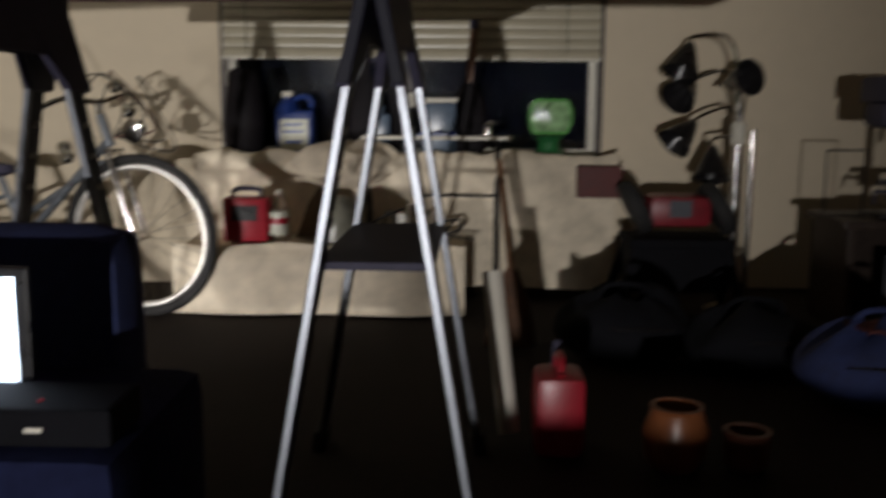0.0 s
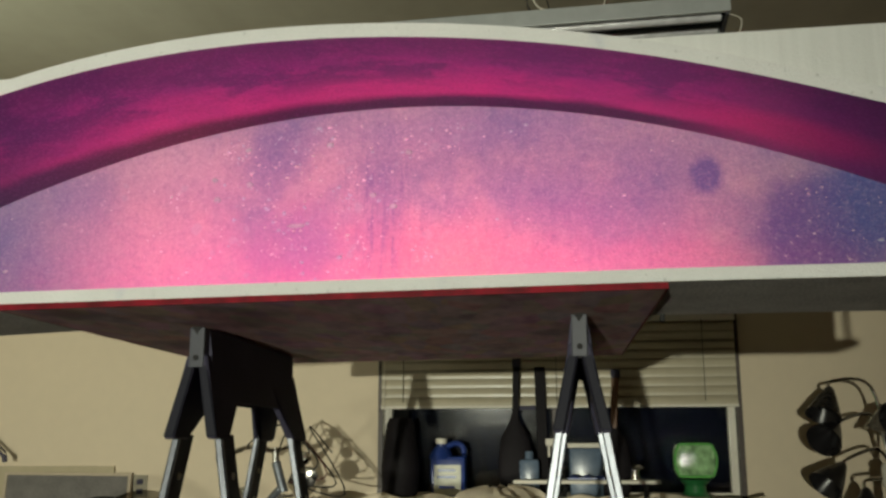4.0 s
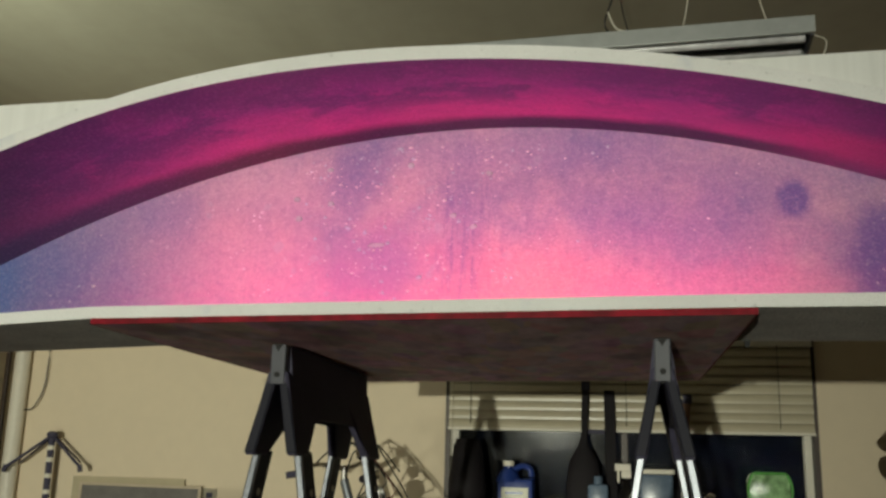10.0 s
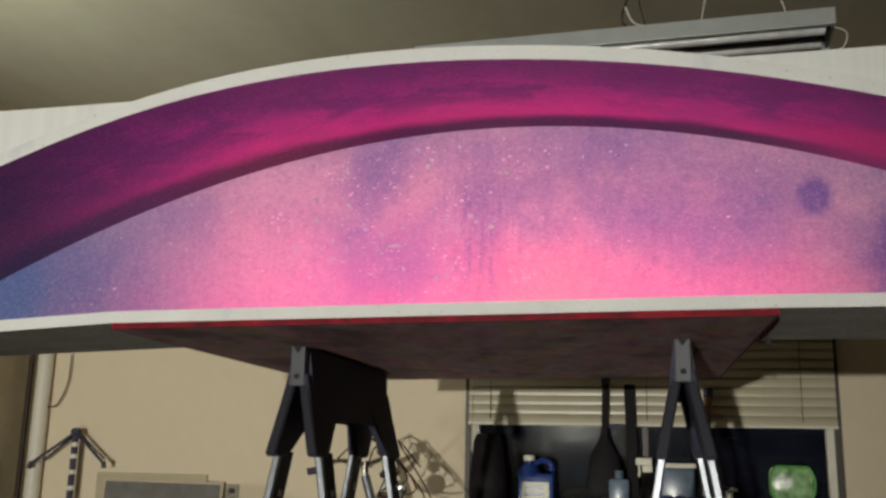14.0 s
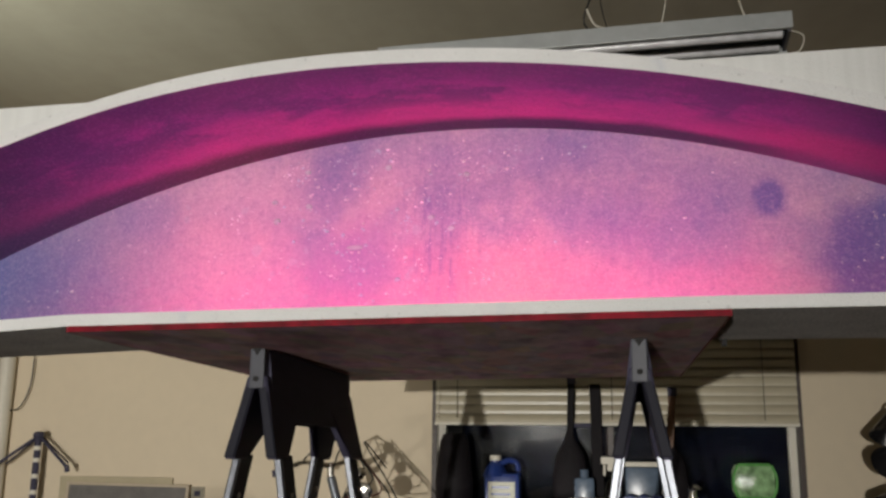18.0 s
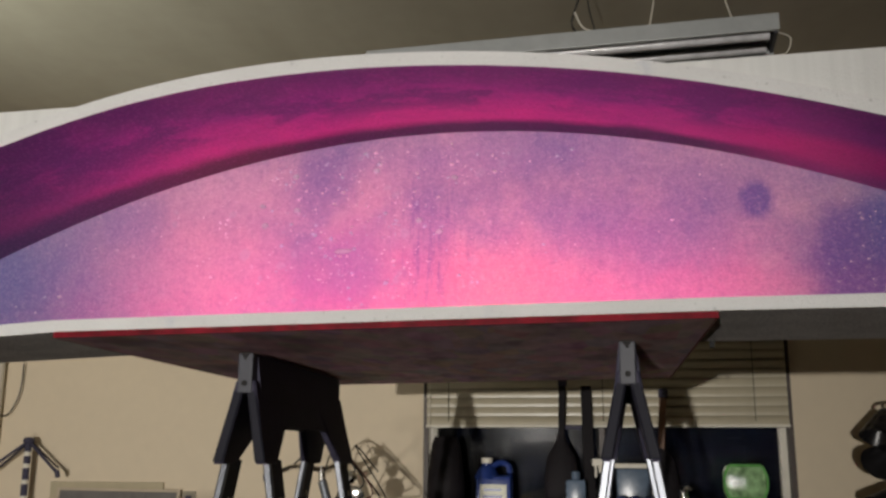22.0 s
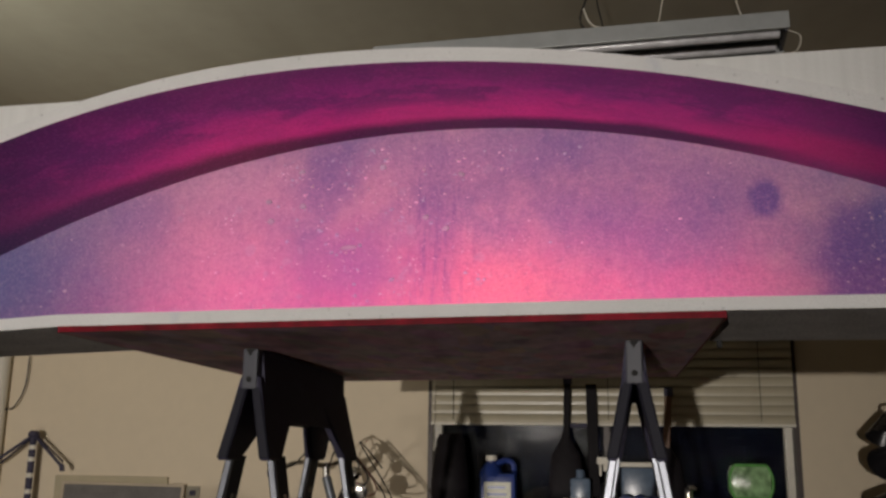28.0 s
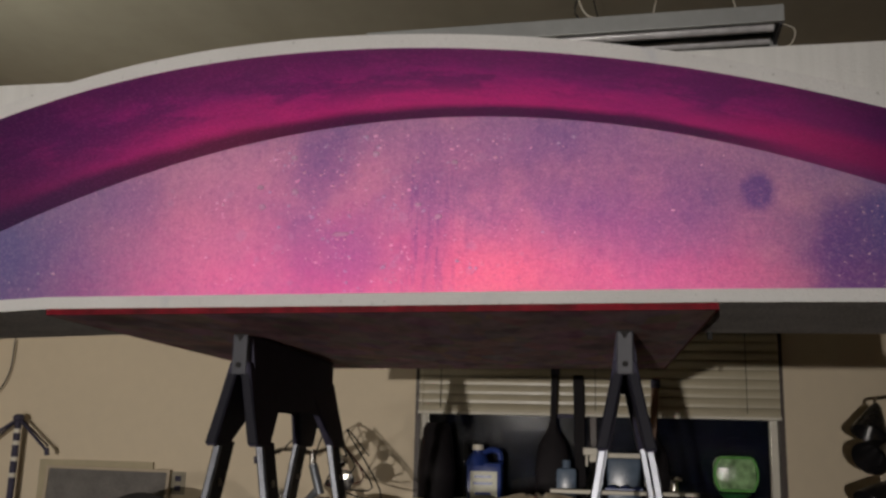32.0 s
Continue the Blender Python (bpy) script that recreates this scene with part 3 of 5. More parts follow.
# ---- foam stage ----
ZB = 1.1056
FT = 0.026
BT = 0.0225


def droop(x):
    """Height of the base over its middle: it lies aslant with the board and hangs down past the board's ends."""
    return 0.012 * x - 0.048 * max(0.0, -x - 0.60) - 0.010 * max(0.0, x - 0.61)


def under_front(x):
    return 1.5905 + x * (-0.0095 + x * (-0.1763 + x * (0.0359 + x * (-0.0545 + x * (-0.0095 + x * 0.0351)))))


def under_back(x):
    return 1.5837 + x * (0.0456 + x * (-0.2256 + x * (-0.0029 + x * 0.0094)))


def arch_z(x, v):
    return under_front(x) * (1 - v) + under_back(x) * v


stage = thing("foam_stage", "white foam stage with sprayed purple arch and sky panel", "diorama", place=(0, 0, ZB))
BD = 0.405


def base_at(u, v, lift):
    x = -1.212 + 2.424 * u
    return Vector((x, BD * v, lift + droop(x) * (1 - 0.35 * v * (abs(x) > 0.6))))


base = sheet(lambda u, v: base_at(u, v, 0.0), 48, 4, lambda u, v: base_at(u, v, BT))
ob = part("base", base, (FOAM, FOAMU), stage, "white foam board with a grey speckled underside")
for p in ob.data.polygons:
    p.material_index = 1 if p.normal.z < -0.7 else 0
panel = bmesh.new()
PY = 0.370
N = 40
rows = []
for y in (PY, PY + FT):
    low = [panel.verts.new((-1.195 + 2.40 * i / N, y, BT + droop(-1.195 + 2.40 * i / N) * (0.65 if abs(-1.195 + 2.40 * i / N) > 0.6 else 1.0) - 0.001)) for i in range(N + 1)]
    top = [panel.verts.new((-1.228 + 2.446 * i / N, y, 1.700 + 0.028 * i / N - ZB)) for i in range(N + 1)]
    rows.append((low, top))
for k, (low, top) in enumerate(rows):
    for i in range(N):
        panel.faces.new((low[i], low[i + 1], top[i + 1], top[i]))
(l0, t0), (l1, t1) = rows
for i in range(N):
    panel.faces.new((l0[i], l0[i + 1], l1[i + 1], l1[i]))
    panel.faces.new((t0[i], t0[i + 1], t1[i + 1], t1[i]))
for i in (0, N):
    panel.faces.new((l0[i], t0[i], t1[i], l1[i]))
ob = part("back_panel", panel, (MURAL, FOAM), stage, "foam panel sprayed lavender, pink and blue with pale flecks")
for p in ob.data.polygons:
    p.material_index = 0 if abs(p.normal.y) > 0.7 and p.center.y < PY + 0.01 else 1
for v in ob.data.vertices:
    v.co.z += ZB
ob.location.z = -ZB


rngf = random.Random(21)


def flakes(count, x_mid, x_spread, small, large, flat):
    """Irregular little lumps stuck to the face of the panel."""
    bm = bmesh.new()
    made = 0
    while made < count:
        if rngf.random() < 0.7:
            cx, cz = rngf.gauss(x_mid, x_spread), rngf.uniform(1.16, 1.57)
            n = rngf.randint(1, 5)
        else:
            cx, cz = rngf.uniform(-0.95, 1.1), rngf.uniform(1.16, 1.55)
            n = 1
        for _ in range(n):
            x, z = cx + rngf.gauss(0, 0.020), cz + rngf.gauss(0, 0.014)
            if z > under_back(x) - 0.025 or z < 1.155 or abs(x) > 1.1:
                continue
            size = small + (large - small) * rngf.random() ** 3
            k = rngf.randint(5, 7)
            turn = rngf.uniform(0, 6.28)
            long = rngf.uniform(0.8, 1.6)
            rim = [bm.verts.new((x + size * long * rngf.uniform(0.6, 1.1) * math.cos(turn + 6.283 * i / k), PY + 0.0005, z + size * rngf.uniform(0.6, 1.1) * math.sin(turn + 6.283 * i / k))) for i in range(k)]
            tip = bm.verts.new((x + rngf.uniform(-0.3, 0.3) * size, PY - flat * size, z + rngf.uniform(-0.3, 0.3) * size))
            for i in range(k):
                bm.faces.new((rim[i], rim[(i + 1) % k], tip))
            made += 1
    return bm


PALEFLAKE = plain("pale_flake", (0.60, 0.58, 0.64), 0.35, vary=0.3, grain=60)
for rows_, mat, label in (((420, -0.14, 0.20, 0.0016, 0.0050, 0.8), PALEFLAKE, "pale flakes stuck to the panel"),
                          ((110, 1.00, 0.07, 0.0012, 0.0036, 0.8), PALEFLAKE, "pale flakes at the blue end of the panel"),
                          ((130, -0.10, 0.16, 0.0026, 0.0070, 0.45), plain("blue_grey_flake", (0.36, 0.46, 0.56), 0.35, vary=0.3, grain=60), "blue-grey paint chips on the panel")):
    ob = part("speckle", flakes(*rows_), mat, stage, label)
    tagged(ob, kind="stuff")
    ob.location.z = -ZB


def chips(rows):
    """Larger flat paint chips: place along x and z, half length and half height."""
    bm = bmesh.new()
    for x, z, half, tall in rows:
        k = 9
        rim = [bm.verts.new((x + half * rngf.uniform(0.75, 1.1) * math.cos(6.283 * i / k), PY + 0.0005, z + tall * rngf.uniform(0.7, 1.2) * math.sin(6.283 * i / k))) for i in range(k)]
        mid = [bm.verts.new((0.7 * v.co.x + 0.3 * x, PY - 0.0025, 0.7 * v.co.z + 0.3 * z)) for v in rim]
        for i in range(k):
            bm.faces.new((rim[i], rim[(i + 1) % k], mid[(i + 1) % k], mid[i]))
        bm.faces.new(mid)
    return bm


ob = part("paint_chip", chips(((-0.147, 1.320, 0.026, 0.0065), (-0.333, 1.386, 0.009, 0.007), (-0.340, 1.432, 0.009, 0.007), (-0.258, 1.419, 0.009, 0.007), (0.105, 1.480, 0.009, 0.007), (0.071, 1.359, 0.009, 0.007), (-0.074, 1.504, 0.009, 0.007), (0.025, 1.384, 0.009, 0.007), (-0.265, 1.500, 0.009, 0.007))),
          plain("grey_green_chip", (0.34, 0.42, 0.46), 0.4, vary=0.25, grain=60), stage, "larger grey-green paint chips on the panel")
tagged(ob, kind="stuff")
ob.location.z = -ZB

strip_bm = boxes((-1.197, -1.160, PY - 0.030, PY - 0.001, BT - 0.045 + ZB, 1.285))
ob = part("end_strip", strip_bm, MURAL, stage, "narrow blue end strip")
ob.location.z = -ZB


def arch_at(u, v, lift):
    x = -1.235 + 2.46 * u
    return Vector((x, (PY - 0.001) * v, arch_z(x, v) + lift - ZB))


arch = sheet(lambda u, v: arch_at(u, v, 0.0), 80, 8, lambda u, v: arch_at(u, v, FT + 0.002))
ob = part("arch", arch, (FOAM, ARCHP), stage, "bent foam sheet, sprayed violet and magenta beneath")
for p in ob.data.polygons:
    p.material_index = 1 if p.normal.z < -0.5 else 0
ob.data.shade_smooth()
ob.data.set_sharp_from_angle(angle=radians(35))
for name, rows, mat, label in (
    ("prop_stick", ((1.185, 0.030, ZB + BT + 0.002), (1.186, 0.032, under_front(1.186) + 0.004), 0.007), WHITE, "thin white prop stick"),
    ("prop_stick", ((1.174, 0.060, ZB + BT + 0.002), (1.173, 0.060, under_front(1.173) + 0.01), 0.0035), WOODD, "thin dark prop stick"),
    ("prop_stick", ((-1.168, 0.030, ZB + BT + droop(-1.168) - 0.004), (-1.165, 0.032, under_front(-1.165) + 0.004), 0.006), WOODD, "thin dark brown prop stick"),
):
    ob = part(name, rods(rows, sides=10), mat, stage, label)
    ob.location.z = -ZB
# Strip added out of sight behind the lip, to go with the pink glow.
bm = bmesh.new()
box(bm, -0.58, 0.62, 0.030, 0.056, 0.0, 0.004, 0.001)
strip = solo("glow_prop_strip", bm, WHITE, "unseen white strip added on the foam base for the pink glow", "light strip")
strip.matrix_world = pose(0, 0, ZB + BT, 0, -0.69, 0)

# Strand board with a red painted edge.
board = thing("strand_board", "brown strand board with red painted edges, lying on two sawhorses", "board")
board.matrix_world = pose(0.0064, 0.0029, 1.0941, 0.05, -0.69, 0.39)
part("panel", boxes((-0.603, 0.603, 0.004, 1.186, 0, 0.0115)), OSB, board)
part("painted_edge", boxes((-0.607, 0.607, 0, 0.004, 0, 0.0115), (-0.607, -0.603, 0.004, 1.19, 0, 0.0115), (0.603, 0.607, 0.004, 1.19, 0, 0.0115)), REDEDGE, board, "chipped red painted edge")
part("tab", boxes((0.636, 0.646, 0.388, 0.402, -0.010, 0.0072), bevel=0.002), RUBBER, stage, "small dark tab under the rear edge")


# ---- sawhorses ----
def wedge(ya, yb, z, half, deep):
    """A V-shaped block, point downwards."""
    bm = bmesh.new()
    a, b = [[bm.verts.new((x, y, zz)) for x, zz in ((-half, z), (half, z), (0, z - deep))] for y in (ya, yb)]
    bm.faces.new(a)
    bm.faces.new(b)
    for i in range(3):
        j = (i + 1) % 3
        bm.faces.new((a[i], a[j], b[j], b[i]))
    return bm


def sawhorse(length=0.675):
    """Folding horse, its near end at the origin, running along +y; top at z = 0."""
    H = 1.10
    s = thing("sawhorse", "black plastic folding sawhorse with aluminium telescopic legs", "sawhorse", "sawhorses under the board")
    # body: deep side panels that widen downwards, arched below between the legs
    for side in (-1, 1):
        bm = bmesh.new()
        n = 26
        top_o, bot_o, top_i, bot_i = [], [], [], []
        for i in range(n + 1):
            y = 0.03 + (length - 0.06) * i / n
            q = abs(2 * i / n - 1)
            depth = 0.152 + (0.040 * (q - 0.45) / 0.55 if q > 0.45 else 0.0)
            spread = 0.010 + 0.12 * depth
            top_o.append(bm.verts.new((side * 0.016, y, -0.004)))
            bot_o.append(bm.verts.new((side * (0.008 + spread), y, -depth)))
            top_i.append(bm.verts.new((side * 0.004, y, -0.004)))
            bot_i.append(bm.verts.new((side * (spread - 0.006), y, -depth)))
        for i in range(n):
            bm.faces.new((top_o[i], top_o[i + 1], bot_o[i + 1], bot_o[i]))
            bm.faces.new((top_i[i], top_i[i + 1], bot_i[i + 1], bot_i[i]))
            bm.faces.new((top_o[i], top_o[i + 1], top_i[i + 1], top_i[i]))
            bm.faces.new((bot_o[i], bot_o[i + 1], bot_i[i + 1], bot_i[i]))
        for i in (0, n):
            bm.faces.new((top_o[i], bot_o[i], bot_i[i], top_i[i]))
        part("side_panel", bm, BLACK, s)
    for y in (0.0, length):
        d = 1 if y == 0 else -1
        bm = boxes((-0.016, 0.016, min(y, y + d * 0.035), max(y, y + d * 0.035), -0.088, -0.004), bevel=0.003)
        cap = part("end_bracket", bm, GREYP, s, "grey notched end bracket")
        part("bolt", rods(((0, y - d * 0.003, -0.068), (0, y + d * 0.004, -0.068), 0.006)), RUBBER, cap)
        part("notch", wedge(y - d * 0.002, y + d * 0.004, -0.0035, 0.010, 0.016), RUBBER, cap)
        for side in (-1, 1):
            ya = y + d * 0.046
            slope = 0.185
            top = (side * 0.010, y + d * 0.140, -0.06)
            mid = (side * (0.010 + slope * 0.185), ya - d * 0.012, -0.224)
            low = (side * (0.010 + slope * 0.98), ya - d * 0.05, -H + 0.02)
            off = Vector((0, 0.040, 0))
            step = Vector((0, 0 if d > 0 else -0.074, 0))
            upper, foot = Vector(mid) + step, Vector(low) + step
            leg = part("leg", beam(bmesh.new(), upper, foot, 0.017, 0.012, bevel=0.003), ALU, s, "aluminium telescopic leg")
            part("web", beam(bmesh.new(), upper + off, foot + off, 0.014, 0.068, bevel=0.002), ALU_SHADED, leg, "leg side with holes, its shade put into a dark blue-grey")
            part("leg_socket", beam(bmesh.new(), top, (mid[0] * 1.04, mid[1] - d * (0.004 if d > 0 else -0.016), mid[2] - 0.01), 0.022, 0.27, 0.022, 0.080 if d > 0 else 0.115, 0.004), BLACK, leg, "black plastic leg socket")
            part("flange", beam(bmesh.new(), (side * 0.014, y + d * 0.010, -0.082), (mid[0] * 1.04, mid[1] - d * 0.040, mid[2] - 0.006), 0.020, 0.014, 0.023, 0.012, 0.003), DARKRIB, leg, "dark grey front rib")
            # Solid white discs stand for wall light showing through the leg holes.
            for k in range(3):
                f = 0.10 + 0.085 * k
                c = upper.lerp(foot, f)
                part("hole", rods((c + off + Vector((0.0088, 0, 0)), c + off + Vector((-0.0088, 0, 0)), 0.0075), sides=12), WHITE, leg, "white disc in place of light seen through a round hole")
            part("foot", beam(bmesh.new(), (foot.x, foot.y + 0.03, -H + 0.05), (foot.x + side * 0.006, foot.y + 0.03, -H), 0.032, 0.08, bevel=0.004), RUBBER, leg)
    part("spreader", boxes((-0.105, 0.105, 0.06, length - 0.06, -0.555, -0.54), bevel=0.002), BLACK, s, "folding black tray between the legs")
    return s


h1 = sawhorse()
h1.matrix_world = pose(-0.326, 0.275, 1.0898, 0, 0, 0.2)
h2 = copy_thing(h1, pose(0.465, 0.255, 1.0994, 0, 0, -1.0))

# ---- tube light under the ceiling ----
fx = thing("tube_light", "grey metal twin tube light hung on wires, switched off", "ceiling light", place=(0.332, 1.08, 2.058), turn=-3)
# Housing and cover in dark grey: the recess's shade is put into the colour.
part("housing", boxes((-0.61, 0.61, -0.07, 0.07, 0.035, 0.05), bevel=0.002), GREYP, fx)
for y, z in ((-0.085, 0.0), (0.07, -0.026)):
    part("side_flange", boxes((-0.61, 0.61, y, y + 0.015, z, 0.05), bevel=0.002), ENAMEL, fx)
part("ballast_cover", boxes((-0.6, 0.6, -0.022, 0.022, 0.015, 0.035), bevel=0.004), GREYP, fx)
for y in (-0.046, 0.046):
    part("tube", rods(((-0.585, y, 0.0), (0.585, y, 0.0), 0.013), sides=16), plain("dull_tube_glass", (0.6, 0.6, 0.62), 0.16), fx, "unlit fluorescent tube", True)
for x in (-0.607, 0.597):
    part("end_plate", boxes((x, x + 0.010, -0.07, 0.07, -0.005, 0.035), bevel=0.002), GREYP, fx)
for x in (0.10, 0.50):
    part("hanging_wire", tube(bmesh.new(), ((x, 0, 0.05), (x - 0.03, 0.02, 0.2), (x - 0.02, 0.0, 0.36), (x - 0.03, 0, 0.603)), 0.0022, 6), WHITE if x > 0.4 else CABLE, fx)
part("power_cord", tube(bmesh.new(), ((0.12, 0.02, 0.05), (0.02, 0.03, 0.12), (0.05, 0.02, 0.28), (-0.02, 0, 0.603)), 0.0035, 6), CABLE, fx)
part("cord", tube(bmesh.new(), ((0.17, 0.0, 0.05), (0.15, 0.0, 0.075), (0.06, 0.01, 0.10), (0.03, 0.01, 0.16)), 0.003, 6), WHITE, fx, "loose pale cord")
part("cord", tube(bmesh.new(), ((0.24, 0.05, 0.05), (0.27, 0.05, 0.2), (0.29, 0.05, 0.38), (0.30, 0.05, 0.603)), 0.002, 6), WHITE, fx, "thin pale cord")
part("end_cord", tube(bmesh.new(), ((0.61, 0, 0.03), (0.645, -0.02, 0.0), (0.63, -0.03, -0.05), (0.58, -0.04, -0.06)), 0.002, 6), WHITE, fx)

# ---- window blind ----
blind = thing("window_blind", "cream slatted blind, half lowered over the dark window", "blind")
part("headrail", boxes((WX0 + 0.005, WX1 - 0.005, 2.925, 2.965, 1.425, 1.455), bevel=0.003), WHITE, blind)
slat_mesh = None
SLATP = plain("glossy_slat_paint", (0.50, 0.45, 0.33), 0.32, vary=0.12, grain=18, relief=0.05)
for k in range(9):
    z = 1.405 - 0.0432 * k
    if slat_mesh is None:
        bm = sheet(lambda u, v: Vector((WX0 + 0.012 + (WX1 - WX0 - 0.024) * u, -0.010 + 0.020 * v - 0.024 * v * (1 - v), -0.0235 + 0.047 * v - 0.008 * (v - 0.5) ** 2)), 6, 4,
                   lambda u, v: Vector((WX0 + 0.012 + (WX1 - WX0 - 0.024) * u, -0.0085 + 0.020 * v - 0.024 * v * (1 - v), -0.022 + 0.047 * v - 0.008 * (v - 0.5) ** 2)))
        ob = part("slat", bm, SLATP, blind)
        slat_mesh = ob.data
    else:
        ob = new("slat", slat_mesh)
        ob.parent = blind
    ob.matrix_local = pose(0, 2.945 + random.uniform(-0.002, 0.002), z, random.uniform(-4, 4), random.uniform(-0.08, 0.08), 0)
part("bottom_rail", boxes((WX0 + 0.01, WX1 - 0.01, 2.925, 2.955, 1.022, 1.036), bevel=0.004), WHITE, blind)
for x in (WX0 + 0.12, 0.40, WX1 - 0.16):
    part("ladder_cord", rods(((x, 2.925, 1.05), (x, 2.925, 1.43), 0.0018), sides=6), CABLE, blind)
part("pull_cord", rods(((WX0 + 0.03, 2.915, 0.9), (WX0 + 0.03, 2.915, 1.43), 0.002), sides=6), WHITE, blind)

# ---- on the sill ----
SZ = WZ0 + 0.012


def jug():
    s = thing("fluid_jug", "blue plastic fluid jug with a pale label, on the sill", "jug", place=(-0.104, 2.845, SZ))
    bm = boxes((-0.082, 0.082, -0.05, 0.05, 0, 0.205), bevel=0.022)
    lathe(bm, ((0.06, 0.19), (0.045, 0.225), (0.03, 0.245), (0.022, 0.25), (0.022, 0.262)), (-0.035, 0, 0), 18)
    part("body", bm, BLUEP, s, "", True)
    part("handle", tube(bmesh.new(), ((-0.012, 0, 0.245), (0.03, 0, 0.262), (0.066, 0, 0.245), (0.07, 0, 0.19)), 0.013, 10), BLUEP, s)
    part("cap", rods(((-0.035, 0, 0.26), (-0.035, 0, 0.284), 0.026), sides=18), WHITE, s)
    lab = part("label_sheet", boxes((-0.062, 0.060, -0.0525, -0.0508, 0.03, 0.165)), LABEL, s, "pale yellow and blue label with dark bars")
    for z, w in ((0.135, 0.045), (0.105, 0.05), (0.06, 0.04)):
        part("print_bar", boxes((-w, w * 0.8, -0.054, -0.0526, z, z + 0.012)), BLUEP, lab)


jug()


def vase(name, x, y, r, h, material, label, category, z=SZ, neck=0.35, sm=0.8):
    bm = lathe(bmesh.new(), ((r * 0.7, 0), (r * 0.95, h * 0.12), (r, h * 0.42), (r * 0.86, h * 0.7), (r * (neck + 0.15), h * 0.92), (r * neck, h)), (x, y, z), 24, squash=sm)
    return solo(name, bm, material, label, category, smooth_faces=True)


vase("dark_bottle", -0.335, 2.86, 0.090, 0.38, DARKTOOL, "tall dark rounded bottle standing on the sill", "bottle", neck=0.6)


def paddle(x, y, body_h, body_w, top, material, grip, label, lean=0.0):
    s = thing("paddle", label, "paddle", "long handled tools on the sill", place=(x, y, SZ))
    bm = lathe(bmesh.new(), ((body_w * 0.55, 0), (body_w * 0.95, body_h * 0.15), (body_w, body_h * 0.5), (body_w * 0.82, body_h * 0.8), (body_w * 0.3, body_h), (0.016, body_h * 1.1)), (0, 0, 0), 24, squash=0.35)
    part("blade", bm, material, s, "", True)
    part("handle", beam(bmesh.new(), (0, 0, body_h * 0.95), (lean, 0.02, top - SZ), 0.028, 0.018, 0.034, 0.02), grip, s)
    part("grip_end", boxes((lean - 0.021, lean + 0.021, 0.006, 0.034, top - SZ - 0.03, top - SZ + 0.012), bevel=0.005), BLACK, s)
    return s


paddle(0.205, 2.86, 0.36, 0.080, 1.240, DARKTOOL, DARKTOOL, "black long-handled paddle leaning before the blind", 0.01)
s = thing("saw_frame", "upright black frame with a cross bar, before the blind", "frame", place=(0.0, 2.88, SZ))
part("upright", beam(bmesh.new(), (0.335, 0, 0), (0.322, 0.02, 1.213 - SZ), 0.050, 0.018), DARKTOOL, s)
part("cross_bar", boxes((0.215, 0.30, 0.0, 0.014, 0.415, 0.435), bevel=0.002), BLACK, s)
paddle(0.655, 2.87, 0.33, 0.075, 1.185, DARKTOOL, WOODB, "dark paddle with a brown wooden handle", 0.02)
s = thing("spray_bottle", "clear plastic spray bottle with a white nozzle", "spray bottle", place=(0.395, 2.80, SZ))
part("body", lathe(bmesh.new(), ((0.036, 0), (0.040, 0.02), (0.040, 0.14), (0.018, 0.19), (0.014, 0.22)), sides=20), CLEARP, s, "", True)
part("nozzle", boxes((-0.022, 0.022, -0.016, 0.016, 0.22, 0.25), (-0.05, 0.02, -0.011, 0.011, 0.25, 0.282), (-0.04, -0.03, -0.006, 0.006, 0.20, 0.25), bevel=0.003), WHITE, s, "white plastic trigger nozzle")
s = thing("detergent_bottle", "pale blue plastic bottle on the sill", "bottle", place=(0.27, 2.79, SZ))
part("body", boxes((-0.045, 0.045, -0.03, 0.03, 0, 0.19), bevel=0.014), PALEBLUE, s, "", True)
part("cap", rods(((0, 0, 0.19), (0, 0, 0.225), 0.019), sides=16), PALEBLUE, s)
# Block added where pale bluish glimpses show in the window.
s = thing("glimpse_block", "pale blue block with a white lid, added for bluish glimpses in the window", "tub", place=(0.525, 2.84, SZ))
part("body", boxes((-0.075, 0.075, -0.05, 0.05, 0, 0.24), bevel=0.012), PALEBLUE, s, "", True)
part("lid", boxes((-0.082, 0.082, -0.057, 0.057, 0.24, 0.262), bevel=0.006), WHITE, s)
s = thing("green_lantern", "green glass lantern jar on a metal foot, on the sill", "lantern", place=(1.007, 2.85, SZ))
DEEPGREEN = plain("deep_green_metal", (0.03, 0.16, 0.05), 0.3)
LEAFGREEN = plain("bright_green_metal", (0.16, 0.48, 0.12), 0.25)
part("base", lathe(bmesh.new(), ((0.075, 0.0), (0.078, 0.02), (0.05, 0.045), (0.045, 0.075), (0.07, 0.10)), sides=24), DEEPGREEN, s, "dark green metal foot", True)


def jar(half, tall, z, bevel):
    bm = boxes((-half, half, -half * 0.6, half * 0.6, z, z + tall), bevel=bevel)
    for v in bm.verts:
        w = (v.co.z - z) / tall - 0.5
        v.co.x *= 1.08 - 0.55 * w * w
    return bm


# Opaque green; the strong mottle puts the jar's highlights into the colour.
part("globe", jar(0.088, 0.152, 0.110, 0.034), plain("mottled_green_glass", (0.32, 0.52, 0.26), 0.10, vary=0.9, grain=22, relief=1.0, gloss=0.8), s, "bulging green glass", True)
for z in (0.114, 0.256):
    bm = bmesh.new()
    tube(bm, ((-0.066, -0.056, z), (-0.03, -0.060, z), (0.03, -0.060, z), (0.066, -0.056, z)), 0.006, 8)
    part("rim", bm, LEAFGREEN, s, "green metal rim")
